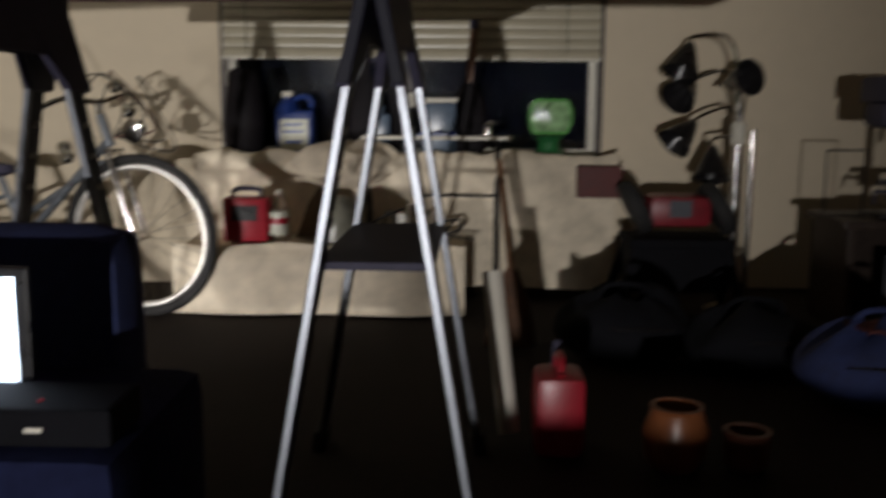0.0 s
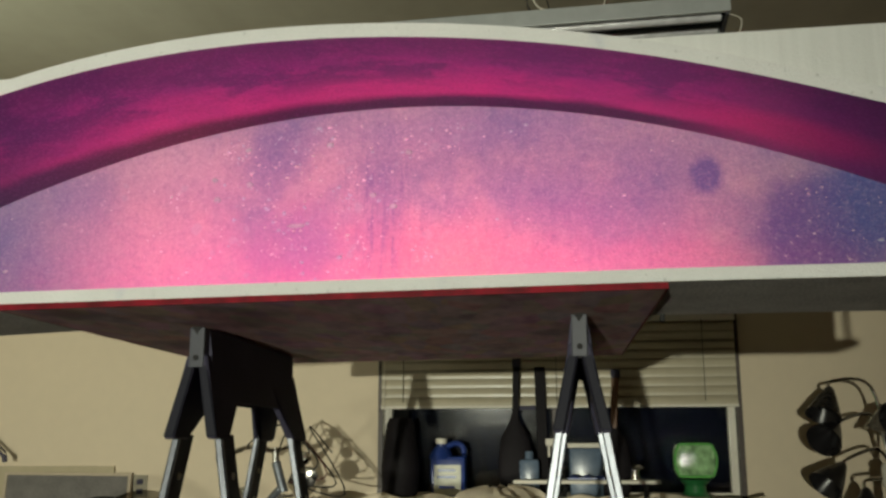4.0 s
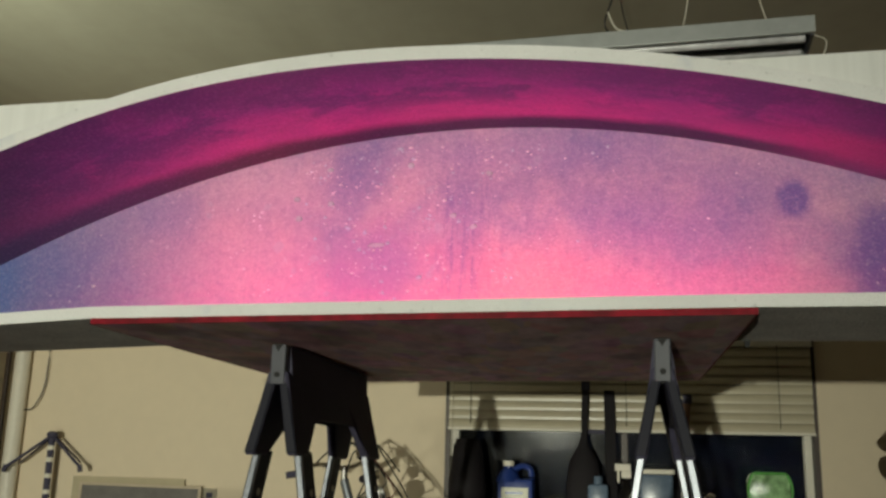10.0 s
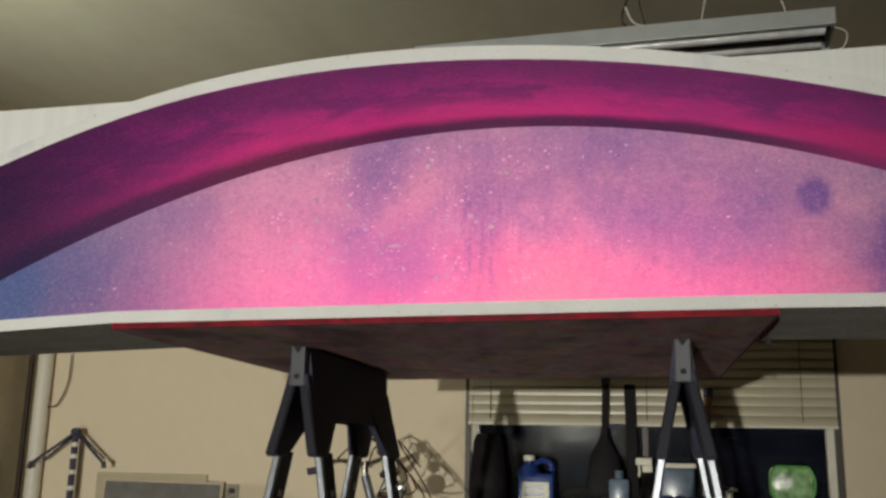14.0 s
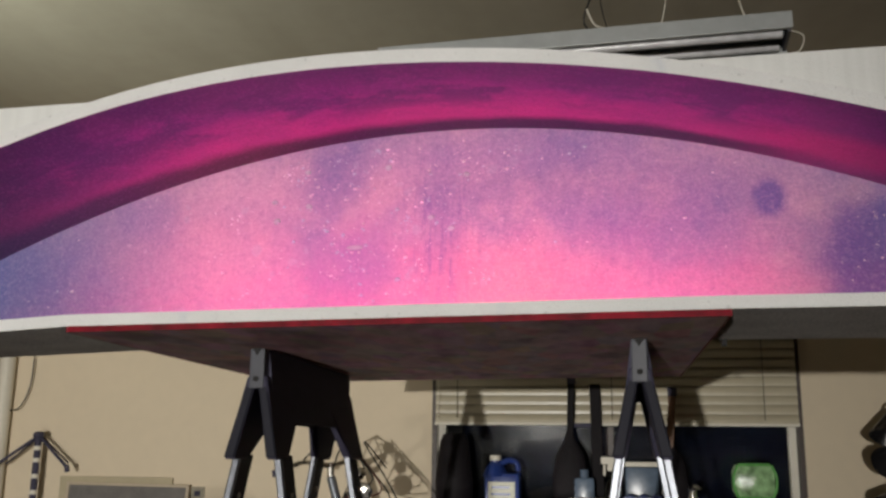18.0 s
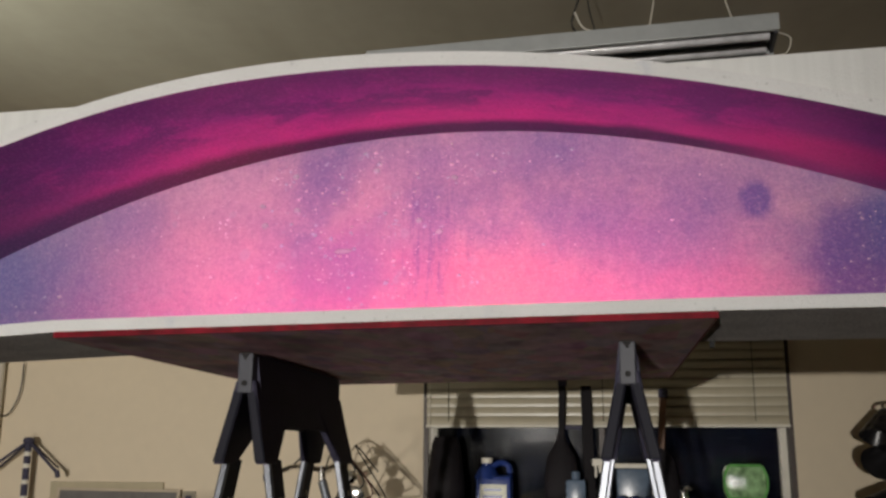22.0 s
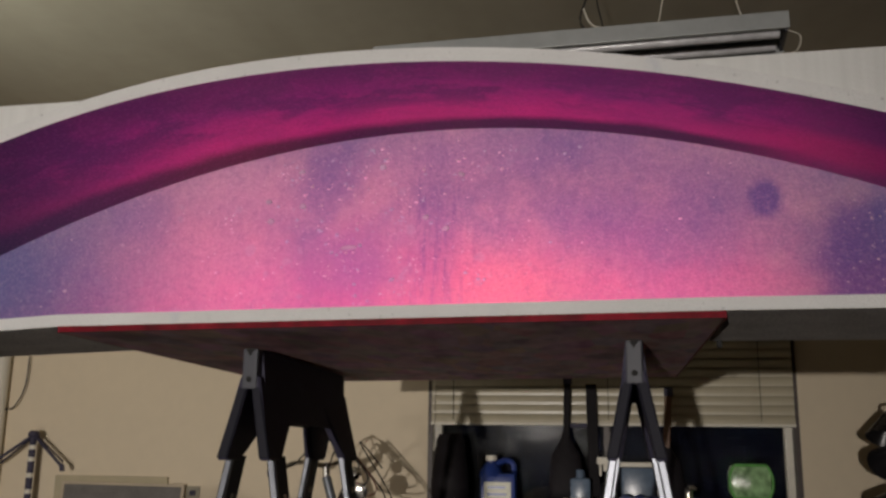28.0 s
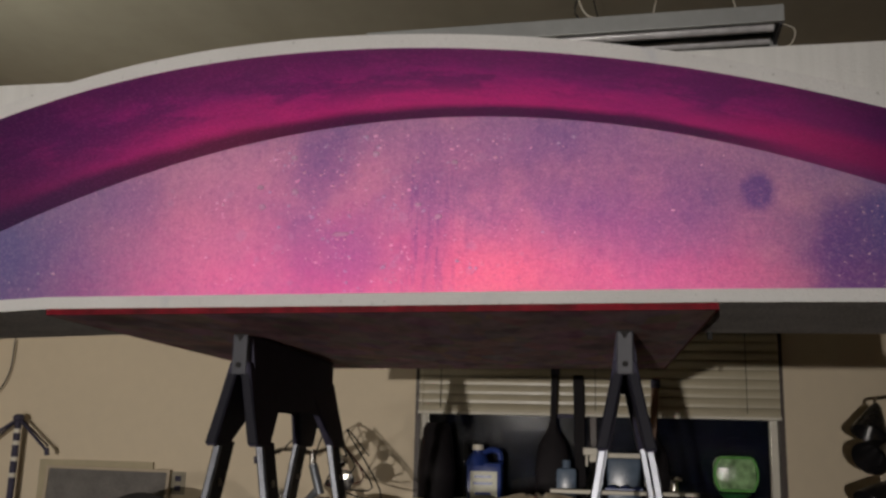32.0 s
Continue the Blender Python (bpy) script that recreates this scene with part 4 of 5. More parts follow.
for x in (-0.084, 0.084):
    part("side_rail", tube(bmesh.new(), ((x * 0.84, -0.062, 0.112), (x * 1.06, -0.060, 0.16), (x * 1.06, -0.060, 0.21), (x * 0.84, -0.062, 0.254)), 0.005, 8), LEAFGREEN, s)
s = thing("dish_rack", "white shelf on thin black posts before the window", "rack", place=(0.52, 2.655, 0))
part("shelf", boxes((-0.315, 0.315, -0.04, 0.04, 0.685, 0.70), bevel=0.003), WHITE, s)
for x in (-0.285, 0.255):
    part("post", rods(((x, 0, 0), (x, 0, 0.685), 0.012)), BLACKGLOSS, s)
part("rail", rods(((-0.285, 0, 0.45), (0.255, 0, 0.45), 0.006)), BLACKGLOSS, s)
solo("blue_cloth", sheet(lambda u, v: Vector((0.44 + 0.16 * u, 2.625 + 0.06 * v, 0.703 + 0.012 * math.sin(9 * u) * math.sin(5 * v))), 12, 6,
     lambda u, v: Vector((0.44 + 0.16 * u, 2.625 + 0.06 * v, 0.710 + 0.012 * math.sin(9 * u) * math.sin(5 * v)))), BLUEP, "folded blue cloth on the white shelf", "cloth")
s = thing("chrome_tap", "small chrome fitting on the white shelf", "fitting", place=(0.73, 2.66, 0.70))
part("body", lathe(bmesh.new(), ((0.02, 0), (0.022, 0.01), (0.016, 0.03), (0.02, 0.05)), sides=16), CHROME, s, "", True)
part("spout", tube(bmesh.new(), ((0, 0, 0.045), (0.01, -0.02, 0.06), (0.03, -0.03, 0.05)), 0.006), CHROME, s)


# ---- couch under a drop cloth ----
def fold(x, z, k=0.0):
    return 0.018 * math.sin(11 * x + 3 * z + k) + 0.012 * noise.noise((6 * x, 5 * z, k)) + 0.02 * noise.noise((2.2 * x, 2 * z, k + 4))


couch = thing("covered_couch", "low couch wrapped in a creased off-white drop cloth", "couch")
part("seat", boxes((-0.44, 0.60, 2.32, 2.68, 0.01, 0.25), bevel=0.03), CLOTH, couch, "seat under the cloth")


def seat_cloth(u, v, lift=0.0):
    x = -0.50 + 1.14 * u
    if v < 0.5:
        z, y = 0.012 + 0.53 * v, 2.275
        y += 0.8 * fold(x, z, 1)
        if v > 0.4:
            y += (v - 0.4) * 0.35
    else:
        w = (v - 0.5) * 2
        z, y = 0.277 + 0.4 * fold(x, w, 2) - 0.012 * math.sin(math.pi * w), 2.31 + 0.36 * w
    return Vector((x, y - 0.5 * lift, z + lift))


part("seat_cover", sheet(seat_cloth, 60, 30, lambda u, v: seat_cloth(u, v, 0.006)), CLOTH, couch, "creased off-white cloth", True)


def back_cloth(u, v, lift=0.0):
    x = -0.52 + 1.80 * u
    crest = 0.60 + 0.03 * noise.noise((3 * x, 0, 7)) + 0.02 * noise.noise((9 * x, 1, 3)) - 0.02 * max(0, x - 0.85)
    if v < 0.7:
        w = v / 0.7
        foot = 0.26 if x < 0.62 else 0.05
        z, y = foot + (crest - foot) * w, 2.69 - 0.03 * w + 1.4 * fold(x, w, 5)
    else:
        w = (v - 0.7) / 0.3
        z, y = crest + 0.03 * math.sin(math.pi * w), 2.66 + 0.06 * w + 1.0 * fold(x, 1, 5) * (1 - w)
    return Vector((x, y - lift, z + 0.3 * lift))


part("back_cover", sheet(back_cloth, 90, 30, lambda u, v: back_cloth(u, v, -0.006)), CLOTH, couch, "hanging creased off-white cloth", True)


def bundle(u, v):
    a = 2 * math.pi * u
    k = math.sin(math.pi * (0.02 + 0.96 * v)) ** 0.5
    w = 1 + 0.45 * noise.noise((2.4 * math.cos(a), 2.4 * math.sin(a), 3.0 * v)) + 0.18 * noise.noise((6 * math.cos(a), 6 * math.sin(a), 7.0 * v))
    return Vector((0.13 + 0.20 * math.cos(a) * k * w, 2.635 + 0.065 * math.sin(a) * k * w, 0.48 + 0.165 * v * (0.8 + 0.35 * w)))


solo("draped_cloth", sheet(bundle, 60, 26), CLOTH, "bunched off-white cloth heaped on the couch back", "cloth", smooth_faces=True)
s = thing("tool_case", "red plastic case with a black window, on the covered seat", "case", place=(-0.225, 2.42, 0.285))
part("body", boxes((-0.095, 0.085, -0.06, 0.06, 0, 0.175), bevel=0.014), REDP, s, "", True)
part("window", boxes((-0.06, 0.045, -0.0625, -0.0602, 0.085, 0.145), bevel=0.001), BLACKGLOSS, s, "black window")
part("handle", tube(bmesh.new(), ((-0.06, 0, 0.17), (-0.05, 0, 0.205), (0.04, 0, 0.205), (0.05, 0, 0.17)), 0.010, 10), BLACK, s)
s = thing("drink_bottle", "clear bottle with a red and white label", "bottle", place=(-0.095, 2.38, 0.285))
part("body", lathe(bmesh.new(), ((0.034, 0), (0.037, 0.02), (0.037, 0.125), (0.015, 0.168), (0.013, 0.19)), sides=20), CLEARP, s, "", True)
part("wrap", lathe(bmesh.new(), ((0.0378, 0.03), (0.0378, 0.122)), sides=20), LABEL, s, "pale label")
part("stripe", lathe(bmesh.new(), ((0.0384, 0.075), (0.0384, 0.098)), sides=20), REDP, s, "red stripe round the label")
part("cap", rods(((0, 0, 0.19), (0, 0, 0.208), 0.014), sides=14), WHITE, s)
solo("plastic_dome", lathe(bmesh.new(), ((0.09, 0), (0.092, 0.06), (0.08, 0.12), (0.05, 0.165), (0.012, 0.18)), (0.14, 2.45, 0.285), 26), plain("cloudy_plastic", (0.24, 0.235, 0.19), 0.3, vary=0.35, grain=14), "cloudy pale green plastic dome on the covered seat", "cover", smooth_faces=True)
solo("metal_can", lathe(bmesh.new(), ((0.021, 0), (0.024, 0.004), (0.024, 0.148), (0.021, 0.154), (0.019, 0.150), (0.0, 0.150)), (0.425, 2.38, 0.285), 22), CHROME, "slim bright metal can on the covered seat", "can", smooth_faces=True)
solo("fleece_blanket", sheet(lambda u, v: Vector((-0.06 + 0.22 * u, 2.52 + 0.12 * v, 0.285 + 0.20 * math.sin(math.pi * u) * math.sin(math.pi * v) ** 0.6 + 0.03 * noise.noise((9 * u, 7 * v, 1))  * math.sin(math.pi * u))), 24, 14),
     plain("brown_fleece", (0.10, 0.065, 0.035), 0.95, vary=0.5, grain=30, relief=0.8), "rumpled brown fleece blanket on the couch", "blanket", smooth_faces=True)
solo("white_cup", lathe(bmesh.new(), ((0.027, 0), (0.03, 0.01), (0.032, 0.115), (0.029, 0.115), (0.027, 0.02)), (0.40, 2.42, 0.285), 22), plain("white_glaze", (0.8, 0.78, 0.74), 0.3, vary=0.05), "white paper cup standing on the covered seat", "cup", smooth_faces=True)
bm = bmesh.new()
rng = random.Random(5)
for k in range(7):
    x0 = 0.30 + 0.05 * k
    tube(bm, ((x0, 2.55, 0.29), (x0 + rng.uniform(-0.1, 0.1), 2.52, 0.36 + rng.uniform(0, 0.05)), (x0 + rng.uniform(-0.12, 0.12), 2.48, 0.33), (x0 + rng.uniform(-0.1, 0.1), 2.45, 0.29)), 0.006, 6)
solo("cable_heap", bm, CABLE, "tangled heap of dark cables on the couch", "cables", "stuff", smooth_faces=True)
solo("red_box", boxes((1.105, 1.285, 2.56, 2.64, 0.455, 0.585), bevel=0.006), DKRED, "small dark red box on the couch end", "box")

# ---- bicycle ----
bike = thing("bicycle", "silver bicycle with chrome bell and lamp, leaning by the couch", "bicycle", place=(-0.625, 2.30, 0), turn=-10)
R = 0.302
RIM = plain("satin_rim_metal", (0.72, 0.70, 0.66), 0.42, 0.7, vary=0.1, grain=60)
rngb = random.Random(3)
for cx in (0.0, -0.98):
    w = part("wheel", ring(bmesh.new(), (cx, 0, R + 0.012), R, 0.018, squash=0.9), RUBBER, bike, "black tyre", True)
    part("rim", ring(bmesh.new(), (cx, 0, R + 0.012), R - 0.030, 0.012, squash=1.0), RIM, w, "bright silver rim", True)
    bm = bmesh.new()
    for k in range(28):
        a = 2 * math.pi * k / 28
        b = a + (0.5 if k % 2 else -0.5)
        rod(bm, (cx + 0.02 * math.cos(b), 0.012 * (1 if k % 4 < 2 else -1), R + 0.012 + 0.02 * math.sin(b)), (cx + (R - 0.028) * math.cos(a), 0, R + 0.012 + (R - 0.028) * math.sin(a)), 0.0011, sides=5)
    part("spokes", bm, CHROME, w)
    part("hub", rods(((cx, -0.04, R + 0.012), (cx, 0.04, R + 0.012), 0.018)), CHROME, w)
FRAME = plain("silver_blue_frame", (0.22, 0.24, 0.27), 0.3, 0.6)
part("frame", rods(((-0.11, 0, 0.66), (-0.15, 0, 0.78), 0.019), ((-0.12, 0, 0.68), (-0.50, 0, 0.29), 0.017), ((-0.14, 0, 0.60), (-0.56, 0, 0.34), 0.013), ((-0.50, 0, 0.29), (-0.60, 0, 0.54), 0.015),
                     ((-0.98, 0.02, R), (-0.50, 0.02, 0.29), 0.009), ((-0.98, 0.02, R), (-0.58, 0.02, 0.46), 0.009)), FRAME, bike, "", True)
part("fork", rods(((0, 0.045, R), (-0.10, 0.045, 0.64), 0.010), ((0, -0.045, R), (-0.10, -0.045, 0.64), 0.010), ((-0.10, -0.05, 0.64), (-0.10, 0.05, 0.64), 0.014)), CHROME, bike, "", True)
part("saddle", lathe(bmesh.new(), ((0.03, 0), (0.09, 0.02), (0.08, 0.05), (0.02, 0.06)), (-0.62, 0, 0.53), 18, squash=0.6), BLACK, bike, "", True)
bar = part("handlebar", tube(bmesh.new(), ((-0.26, -0.24, 0.80), (-0.20, -0.16, 0.84), (-0.155, 0, 0.83), (-0.10, 0.14, 0.86), (-0.16, 0.26, 0.80)), 0.011, 10), CHROME, bike, "", True)
part("grip", rods(((-0.285, -0.255, 0.795), (-0.25, -0.235, 0.802), 0.014)), BLACK, bar)
part("grip", rods(((-0.16, 0.26, 0.80), (-0.22, 0.32, 0.78), 0.016)), BLACK, bar)
part("stem", rods(((-0.15, 0, 0.77), (-0.155, 0, 0.84), 0.015)), CHROME, bike)
part("headlamp", lathe(bmesh.new(), ((0.012, -0.05), (0.035, -0.03), (0.044, 0.0), (0.044, 0.012), (0.03, 0.016)), sides=22, m=Matrix.Translation((0.03, -0.07, 0.725)) @ Matrix.Rotation(radians(100), 4, "X")), CHROME, bike, "round chrome headlamp", True)
for c in ((-0.22, -0.14, 0.66), (-0.19, -0.17, 0.63), (-0.05, -0.05, 0.89), (0.02, -0.09, 0.80)):
    part("bell", lathe(bmesh.new(), ((0.026, -0.012), (0.028, 0.0), (0.02, 0.016), (0.006, 0.022)), sides=18, m=Matrix.Translation(c) @ Matrix.Rotation(radians(70), 4, "X")), CHROME, bike, "chrome bell", True)
for k in range(6):
    p = [(-0.22 + 0.05 * k, -0.18 + 0.07 * k, 0.82), (-0.10 + 0.03 * rngb.uniform(-1, 1), -0.10 + 0.05 * k, 0.93 + 0.03 * rngb.uniform(-1, 1)), (0.0 + 0.04 * k, -0.08, 0.86 - 0.04 * k), (-0.08, -0.02, 0.70)]
    part("brake_cable", tube(bmesh.new(), p, 0.0035, 6), CABLE if k != 3 else DKRED, bike)

# ---- spot lamp with five shades ----
fl = thing("spot_floor_lamp", "chrome floor lamp with five black cone shades, switched off", "floor lamp", place=(1.76, 2.50, 0))
part("base", lathe(bmesh.new(), ((0.13, 0), (0.13, 0.012), (0.03, 0.03)), sides=28), CHROME, fl, "", True)
part("pole", rods(((-0.03, 0, 0.02), (-0.03, 0, 0.76), 0.019), sides=16), CHROME, fl, "", True)
part("pole", rods(((0.035, 0.02, 0.02), (0.035, 0.02, 0.74), 0.012), sides=14), CHROME, fl, "", True)
part("collar", lathe(bmesh.new(), ((0.024, 0.68), (0.03, 0.69), (0.03, 0.76), (0.02, 0.775)), (-0.03, 0, 0), 18), WHITE, fl, "pale collar", True)
for (x, z), aim in (((-0.266, 1.010), (-0.35, -0.35, -0.85)), ((-0.262, 0.892), (-0.55, -0.60, -0.45)), ((-0.047, 0.936), (0.35, -0.85, 0.15)), ((-0.262, 0.722), (-0.65, -0.35, -0.62)), ((-0.140, 0.603), (-0.1, -0.35, -0.9))):
    a = Vector(aim).normalized()
    c = Vector((x, -0.05, z))
    neck = c - 0.06 * a
    arm = part("arm", tube(bmesh.new(), ((-0.02, 0, 0.76), (0.01 + 0.3 * x, 0.0, max(z, 0.76) + 0.07 if z > 0.7 else 0.72), neck - 0.05 * a, neck), 0.007, 8), CHROME, fl, "", True)
    m = Matrix.Translation(c) @ a.to_track_quat("Z", "Y").to_matrix().to_4x4()
    part("shade", lathe(bmesh.new(), ((0.010, -0.080), (0.020, -0.068), (0.040, -0.024), (0.060, 0.026), (0.072, 0.058), (0.068, 0.058), (0.038, -0.015), (0.008, -0.05)), sides=24, m=m), BLACKGLOSS, arm, "black enamel cone shade", True)

# ---- machine on a black stool ----
s = thing("red_machine", "red and black power tool with two dark wheels", "power tool", place=(1.47, 2.38, 0.33))
part("body", boxes((-0.12, 0.12, -0.09, 0.09, 0.04, 0.16), bevel=0.03), plain("dull_red_plastic", (0.20, 0.012, 0.02), 0.4, vary=0.4, grain=16), s, "", True)
part("plate", boxes((-0.045, 0.04, -0.094, -0.0905, 0.08, 0.145), bevel=0.001), GREYP, s, "grey plate")
for x in (-0.165, 0.155):
    part("wheel", lathe(bmesh.new(), ((0.02, -0.03), (0.105, -0.028), (0.112, -0.01), (0.112, 0.012), (0.1, 0.03), (0.02, 0.03)), sides=28, m=Matrix.Translation((x, -0.02, 0.11)) @ Matrix.Rotation(radians(62), 4, "Y")), RUBBER, s, "dark wheel", True)
s = thing("black_stool", "black wooden stool with splayed legs under the red machine", "stool", place=(1.47, 2.38, 0))
part("seat", boxes((-0.2, 0.2, -0.14, 0.14, 0.295, 0.33), bevel=0.008), BLACKCLOTH, s)
for sx in (-1, 1):
    for sy in (-1, 1):
        part("leg", beam(bmesh.new(), (sx * 0.17, sy * 0.11, 0.297), (sx * 0.25, sy * 0.16, 0), 0.035, 0.035), BLACKCLOTH, s)
part("apron", boxes((-0.19, 0.19, -0.12, 0.12, 0.12, 0.297), bevel=0.01), BLACKCLOTH, s)

# ---- cabinet side of the room ----
CT = 0.425
cab = thing("dark_cabinet", "dark stained open cabinet with a framed picture inside", "cabinet", place=(2.42, 2.30, 0))
part("top", boxes((-0.40, 0.32, -0.2, 0.2, CT - 0.03, CT), bevel=0.004), WOODD, cab)
for x in (-0.375, 0.275):
    part("side", boxes((x, x + 0.025, -0.18, 0.18, 0, CT - 0.03), bevel=0.002), WOODD, cab)
part("back", boxes((-0.35, 0.275, 0.165, 0.18, 0.03, CT - 0.03)), WOODD, cab)
part("shelf", boxes((-0.35, 0.275, -0.17, 0.165, 0.03, 0.05)), WOODD, cab)
s = thing("framed_picture", "small glazed grey picture leaning in the cabinet", "picture", place=(2.34, 2.20, 0.05))
part("frame", boxes((-0.115, -0.1, 0, 0.012, 0, 0.24), (0.1, 0.115, 0, 0.012, 0, 0.24), (-0.1, 0.1, 0, 0.012, 0, 0.015), (-0.1, 0.1, 0, 0.012, 0.225, 0.24), bevel=0.002), GREYP, s)
part("print", boxes((-0.1, 0.1, 0.003, 0.008, 0.015, 0.225)), plain("grey_print", (0.3, 0.29, 0.26), 0.3, vary=0.5, grain=12), s)
s = thing("drill_press", "black bench drill press with a chrome column, on the cabinet", "drill press", place=(2.285, 2.24, CT))
part("base", boxes((-0.11, 0.13, -0.09, 0.10, 0, 0.022), bevel=0.006), BLACKGLOSS, s, "", True)
part("column", rods(((0, 0.03, 0.02), (0, 0.03, 0.36), 0.017), sides=16), CHROME, s, "polished steel column", True)
table = part("table", boxes((-0.07, 0.15, -0.09, 0.07, 0.115, 0.14), bevel=0.006), BLACK, s, "", True)
part("bracket", boxes((-0.035, 0.045, -0.02, 0.07, 0.06, 0.116), bevel=0.01), BLACK, table, "", True)
part("crank", rods(((-0.036, 0.02, 0.09), (-0.105, 0.0, 0.10), 0.008), ((-0.105, 0.0, 0.10), (-0.115, -0.02, 0.05), 0.006)), BLACK, table)
head = part("head", boxes((-0.145, 0.115, -0.12, 0.12, 0.425, 0.525), bevel=0.022), BLACK, s, "", True)
part("motor_housing", boxes((-0.14, 0.03, -0.09, 0.09, 0.335, 0.43), bevel=0.03), BLACK, head, "", True)
part("quill", rods(((0.03, -0.03, 0.36), (0.03, -0.03, 0.245), 0.018, 0.012), ((0.03, -0.03, 0.43), (0.03, -0.03, 0.36), 0.03)), GREYP, head, "", True)
hub = part("feed_hub", rods(((0.06, -0.02, 0.40), (0.105, -0.02, 0.40), 0.022)), BLACK, head)
for tip in ((0.155, -0.02, 0.465), (0.140, -0.02, 0.305)):
    part("lever", rods(((0.10, -0.02, 0.40), tip, 0.005)), CHROME, hub)
    part("knob", lathe(bmesh.new(), ((0.004, -0.012), (0.012, 0.0), (0.004, 0.012)), tip, 12), BLACKGLOSS, hub, "", True)
s = thing("wire_stand", "thin black wire display stand on the cabinet", "stand", place=(2.06, 2.25, CT))
part("wire", rods(((-0.065, 0, 0), (-0.065, 0, 0.25), 0.0035), ((-0.065, 0, 0.25), (0.08, 0, 0.25), 0.0035), ((0.08, 0, 0), (0.08, 0, 0.25), 0.0035), ((-0.065, 0, 0.003), (0.08, 0, 0.003), 0.0035), sides=6), BLACKGLOSS, s)
s = thing("tall_cabinet", "tall dark grey cabinet at the side of the room", "cabinet", place=(2.88, 2.38, 0))
part("body", boxes((-0.125, 0.155, -0.3, 0.3, 0, 1.13), bevel=0.004), plain("dark_grey_laminate", (0.055, 0.05, 0.045), 0.5), s)
part("door", boxes((-0.137, -0.1255, -0.28, 0.28, 0.06, 1.10), bevel=0.002), plain("dark_grey_door", (0.06, 0.055, 0.05), 0.45), s)
s = thing("dark_shade_lamp", "wide dark lamp shade on a short stem, on the tall cabinet", "table lamp", place=(2.82, 2.36, 1.13))
part("stem", rods(((0, 0, 0), (0, 0, 0.1), 0.03)), WOODD, s)
part("shade", lathe(bmesh.new(), ((0.20, 0.07), (0.205, 0.08), (0.08, 0.19), (0.06, 0.19), (0.17, 0.075)), sides=30), WOODD, s, "", True)

# ---- things on the floor ----
s = thing("fuel_can", "red plastic fuel can standing on the dark floor", "fuel can", place=(0.862, 0.90, 0))
part("body", boxes((-0.060, 0.060, -0.08, 0.08, 0, 0.20), bevel=0.026), REDP, s, "", True)
part("handle", tube(bmesh.new(), ((0, -0.05, 0.19), (0, -0.042, 0.232), (0, 0.026, 0.232), (0, 0.044, 0.19)), 0.011), REDP, s)
part("spout", rods(((0, 0.05, 0.195), (0, 0.072, 0.255), 0.016, 0.011)), BLACK, s)
s = thing("clay_pot", "orange glazed clay pot on the floor", "pot", place=(1.125, 0.79, 0))
part("body", lathe(bmesh.new(), ((0.05, 0), (0.07, 0.03), (0.078, 0.09), (0.06, 0.14), (0.064, 0.15), (0.05, 0.15), (0.055, 0.09), (0.03, 0.02)), sides=28), ORANGE, s, "", True)
s = thing("small_clay_pot", "small brown clay pot on the floor", "pot", place=(1.285, 0.77, 0))
part("body", lathe(bmesh.new(), ((0.035, 0), (0.05, 0.02), (0.052, 0.09), (0.056, 0.10), (0.042, 0.10), (0.04, 0.02)), sides=24), plain("brown_clay", (0.11, 0.035, 0.02), 0.5), s, "", True)
solo("paper_roll", rods(((0.745, 0.93, 0.028), (0.70, 1.02, 0.42), 0.026), sides=20), plain("off_white_paper", (0.62, 0.58, 0.5), 0.8, vary=0.15, grain=12), "rolled off-white sheet leaning beside the sawhorse", "paper roll", smooth_faces=True)
s = thing("garden_broom", "brown broom leaning beside the sawhorse", "broom", place=(0.80, 1.9, 0))
part("stick", rods(((0.0, 0, 0.25), (-0.03, 0.4, 0.62), 0.012)), WOODB, s)
part("bristles", lathe(bmesh.new(), ((0.09, 0), (0.08, 0.08), (0.05, 0.2), (0.02, 0.27)), sides=20, squash=0.4), plain("brown_bristles", (0.09, 0.045, 0.025), 0.9, vary=0.5, grain=60), s, "", True)


def bag(name, x, y, w, d, h, material, label, seed):
    bm = sheet(lambda u, v: Vector((x + (w / 2) * math.cos(2 * math.pi * u) * math.sin(math.pi * (0.03 + 0.94 * v)) ** 0.45 * (1 + 0.35 * noise.noise((1.6 * math.cos(6.283 * u), 2.2 * v, seed))),
                                    y + (d / 2) * math.sin(2 * math.pi * u) * math.sin(math.pi * (0.03 + 0.94 * v)) ** 0.45, h * v * (1 + 0.35 * noise.noise((1.5 * math.cos(6.283 * u), 1.5 * math.sin(6.283 * u), seed))))), 30, 16)
    t = thing(name, label, "bag", "bags on the floor")
    part("body", bm, material, t, "", True)
    part("strap", tube(bmesh.new(), ((x - w * 0.2, y, h * 0.9), (x - w * 0.12, y - d * 0.1, h * 1.18), (x + w * 0.12, y - d * 0.1, h * 1.16), (x + w * 0.2, y, h * 0.88)), 0.009, 8), material, t)
    part("zip_flap", tube(bmesh.new(), ((x - w * 0.3, y - d * 0.36, h * 0.62), (x, y - d * 0.5, h * 0.66), (x + w * 0.3, y - d * 0.36, h * 0.6)), 0.006, 6), BLACKGLOSS, t)
    return t


bag("black_bag", 1.16, 1.72, 0.46, 0.36, 0.22, BLACKCLOTH, "slumped black bag on the dark floor", 2)
bag("black_bag", 1.55, 1.62, 0.50, 0.36, 0.20, BLACKCLOTH, "low black sack beside the stool", 6)
bag("navy_bag", 1.78, 1.25, 0.42, 0.34, 0.24, NAVY, "low dark navy bag on the floor", 12)
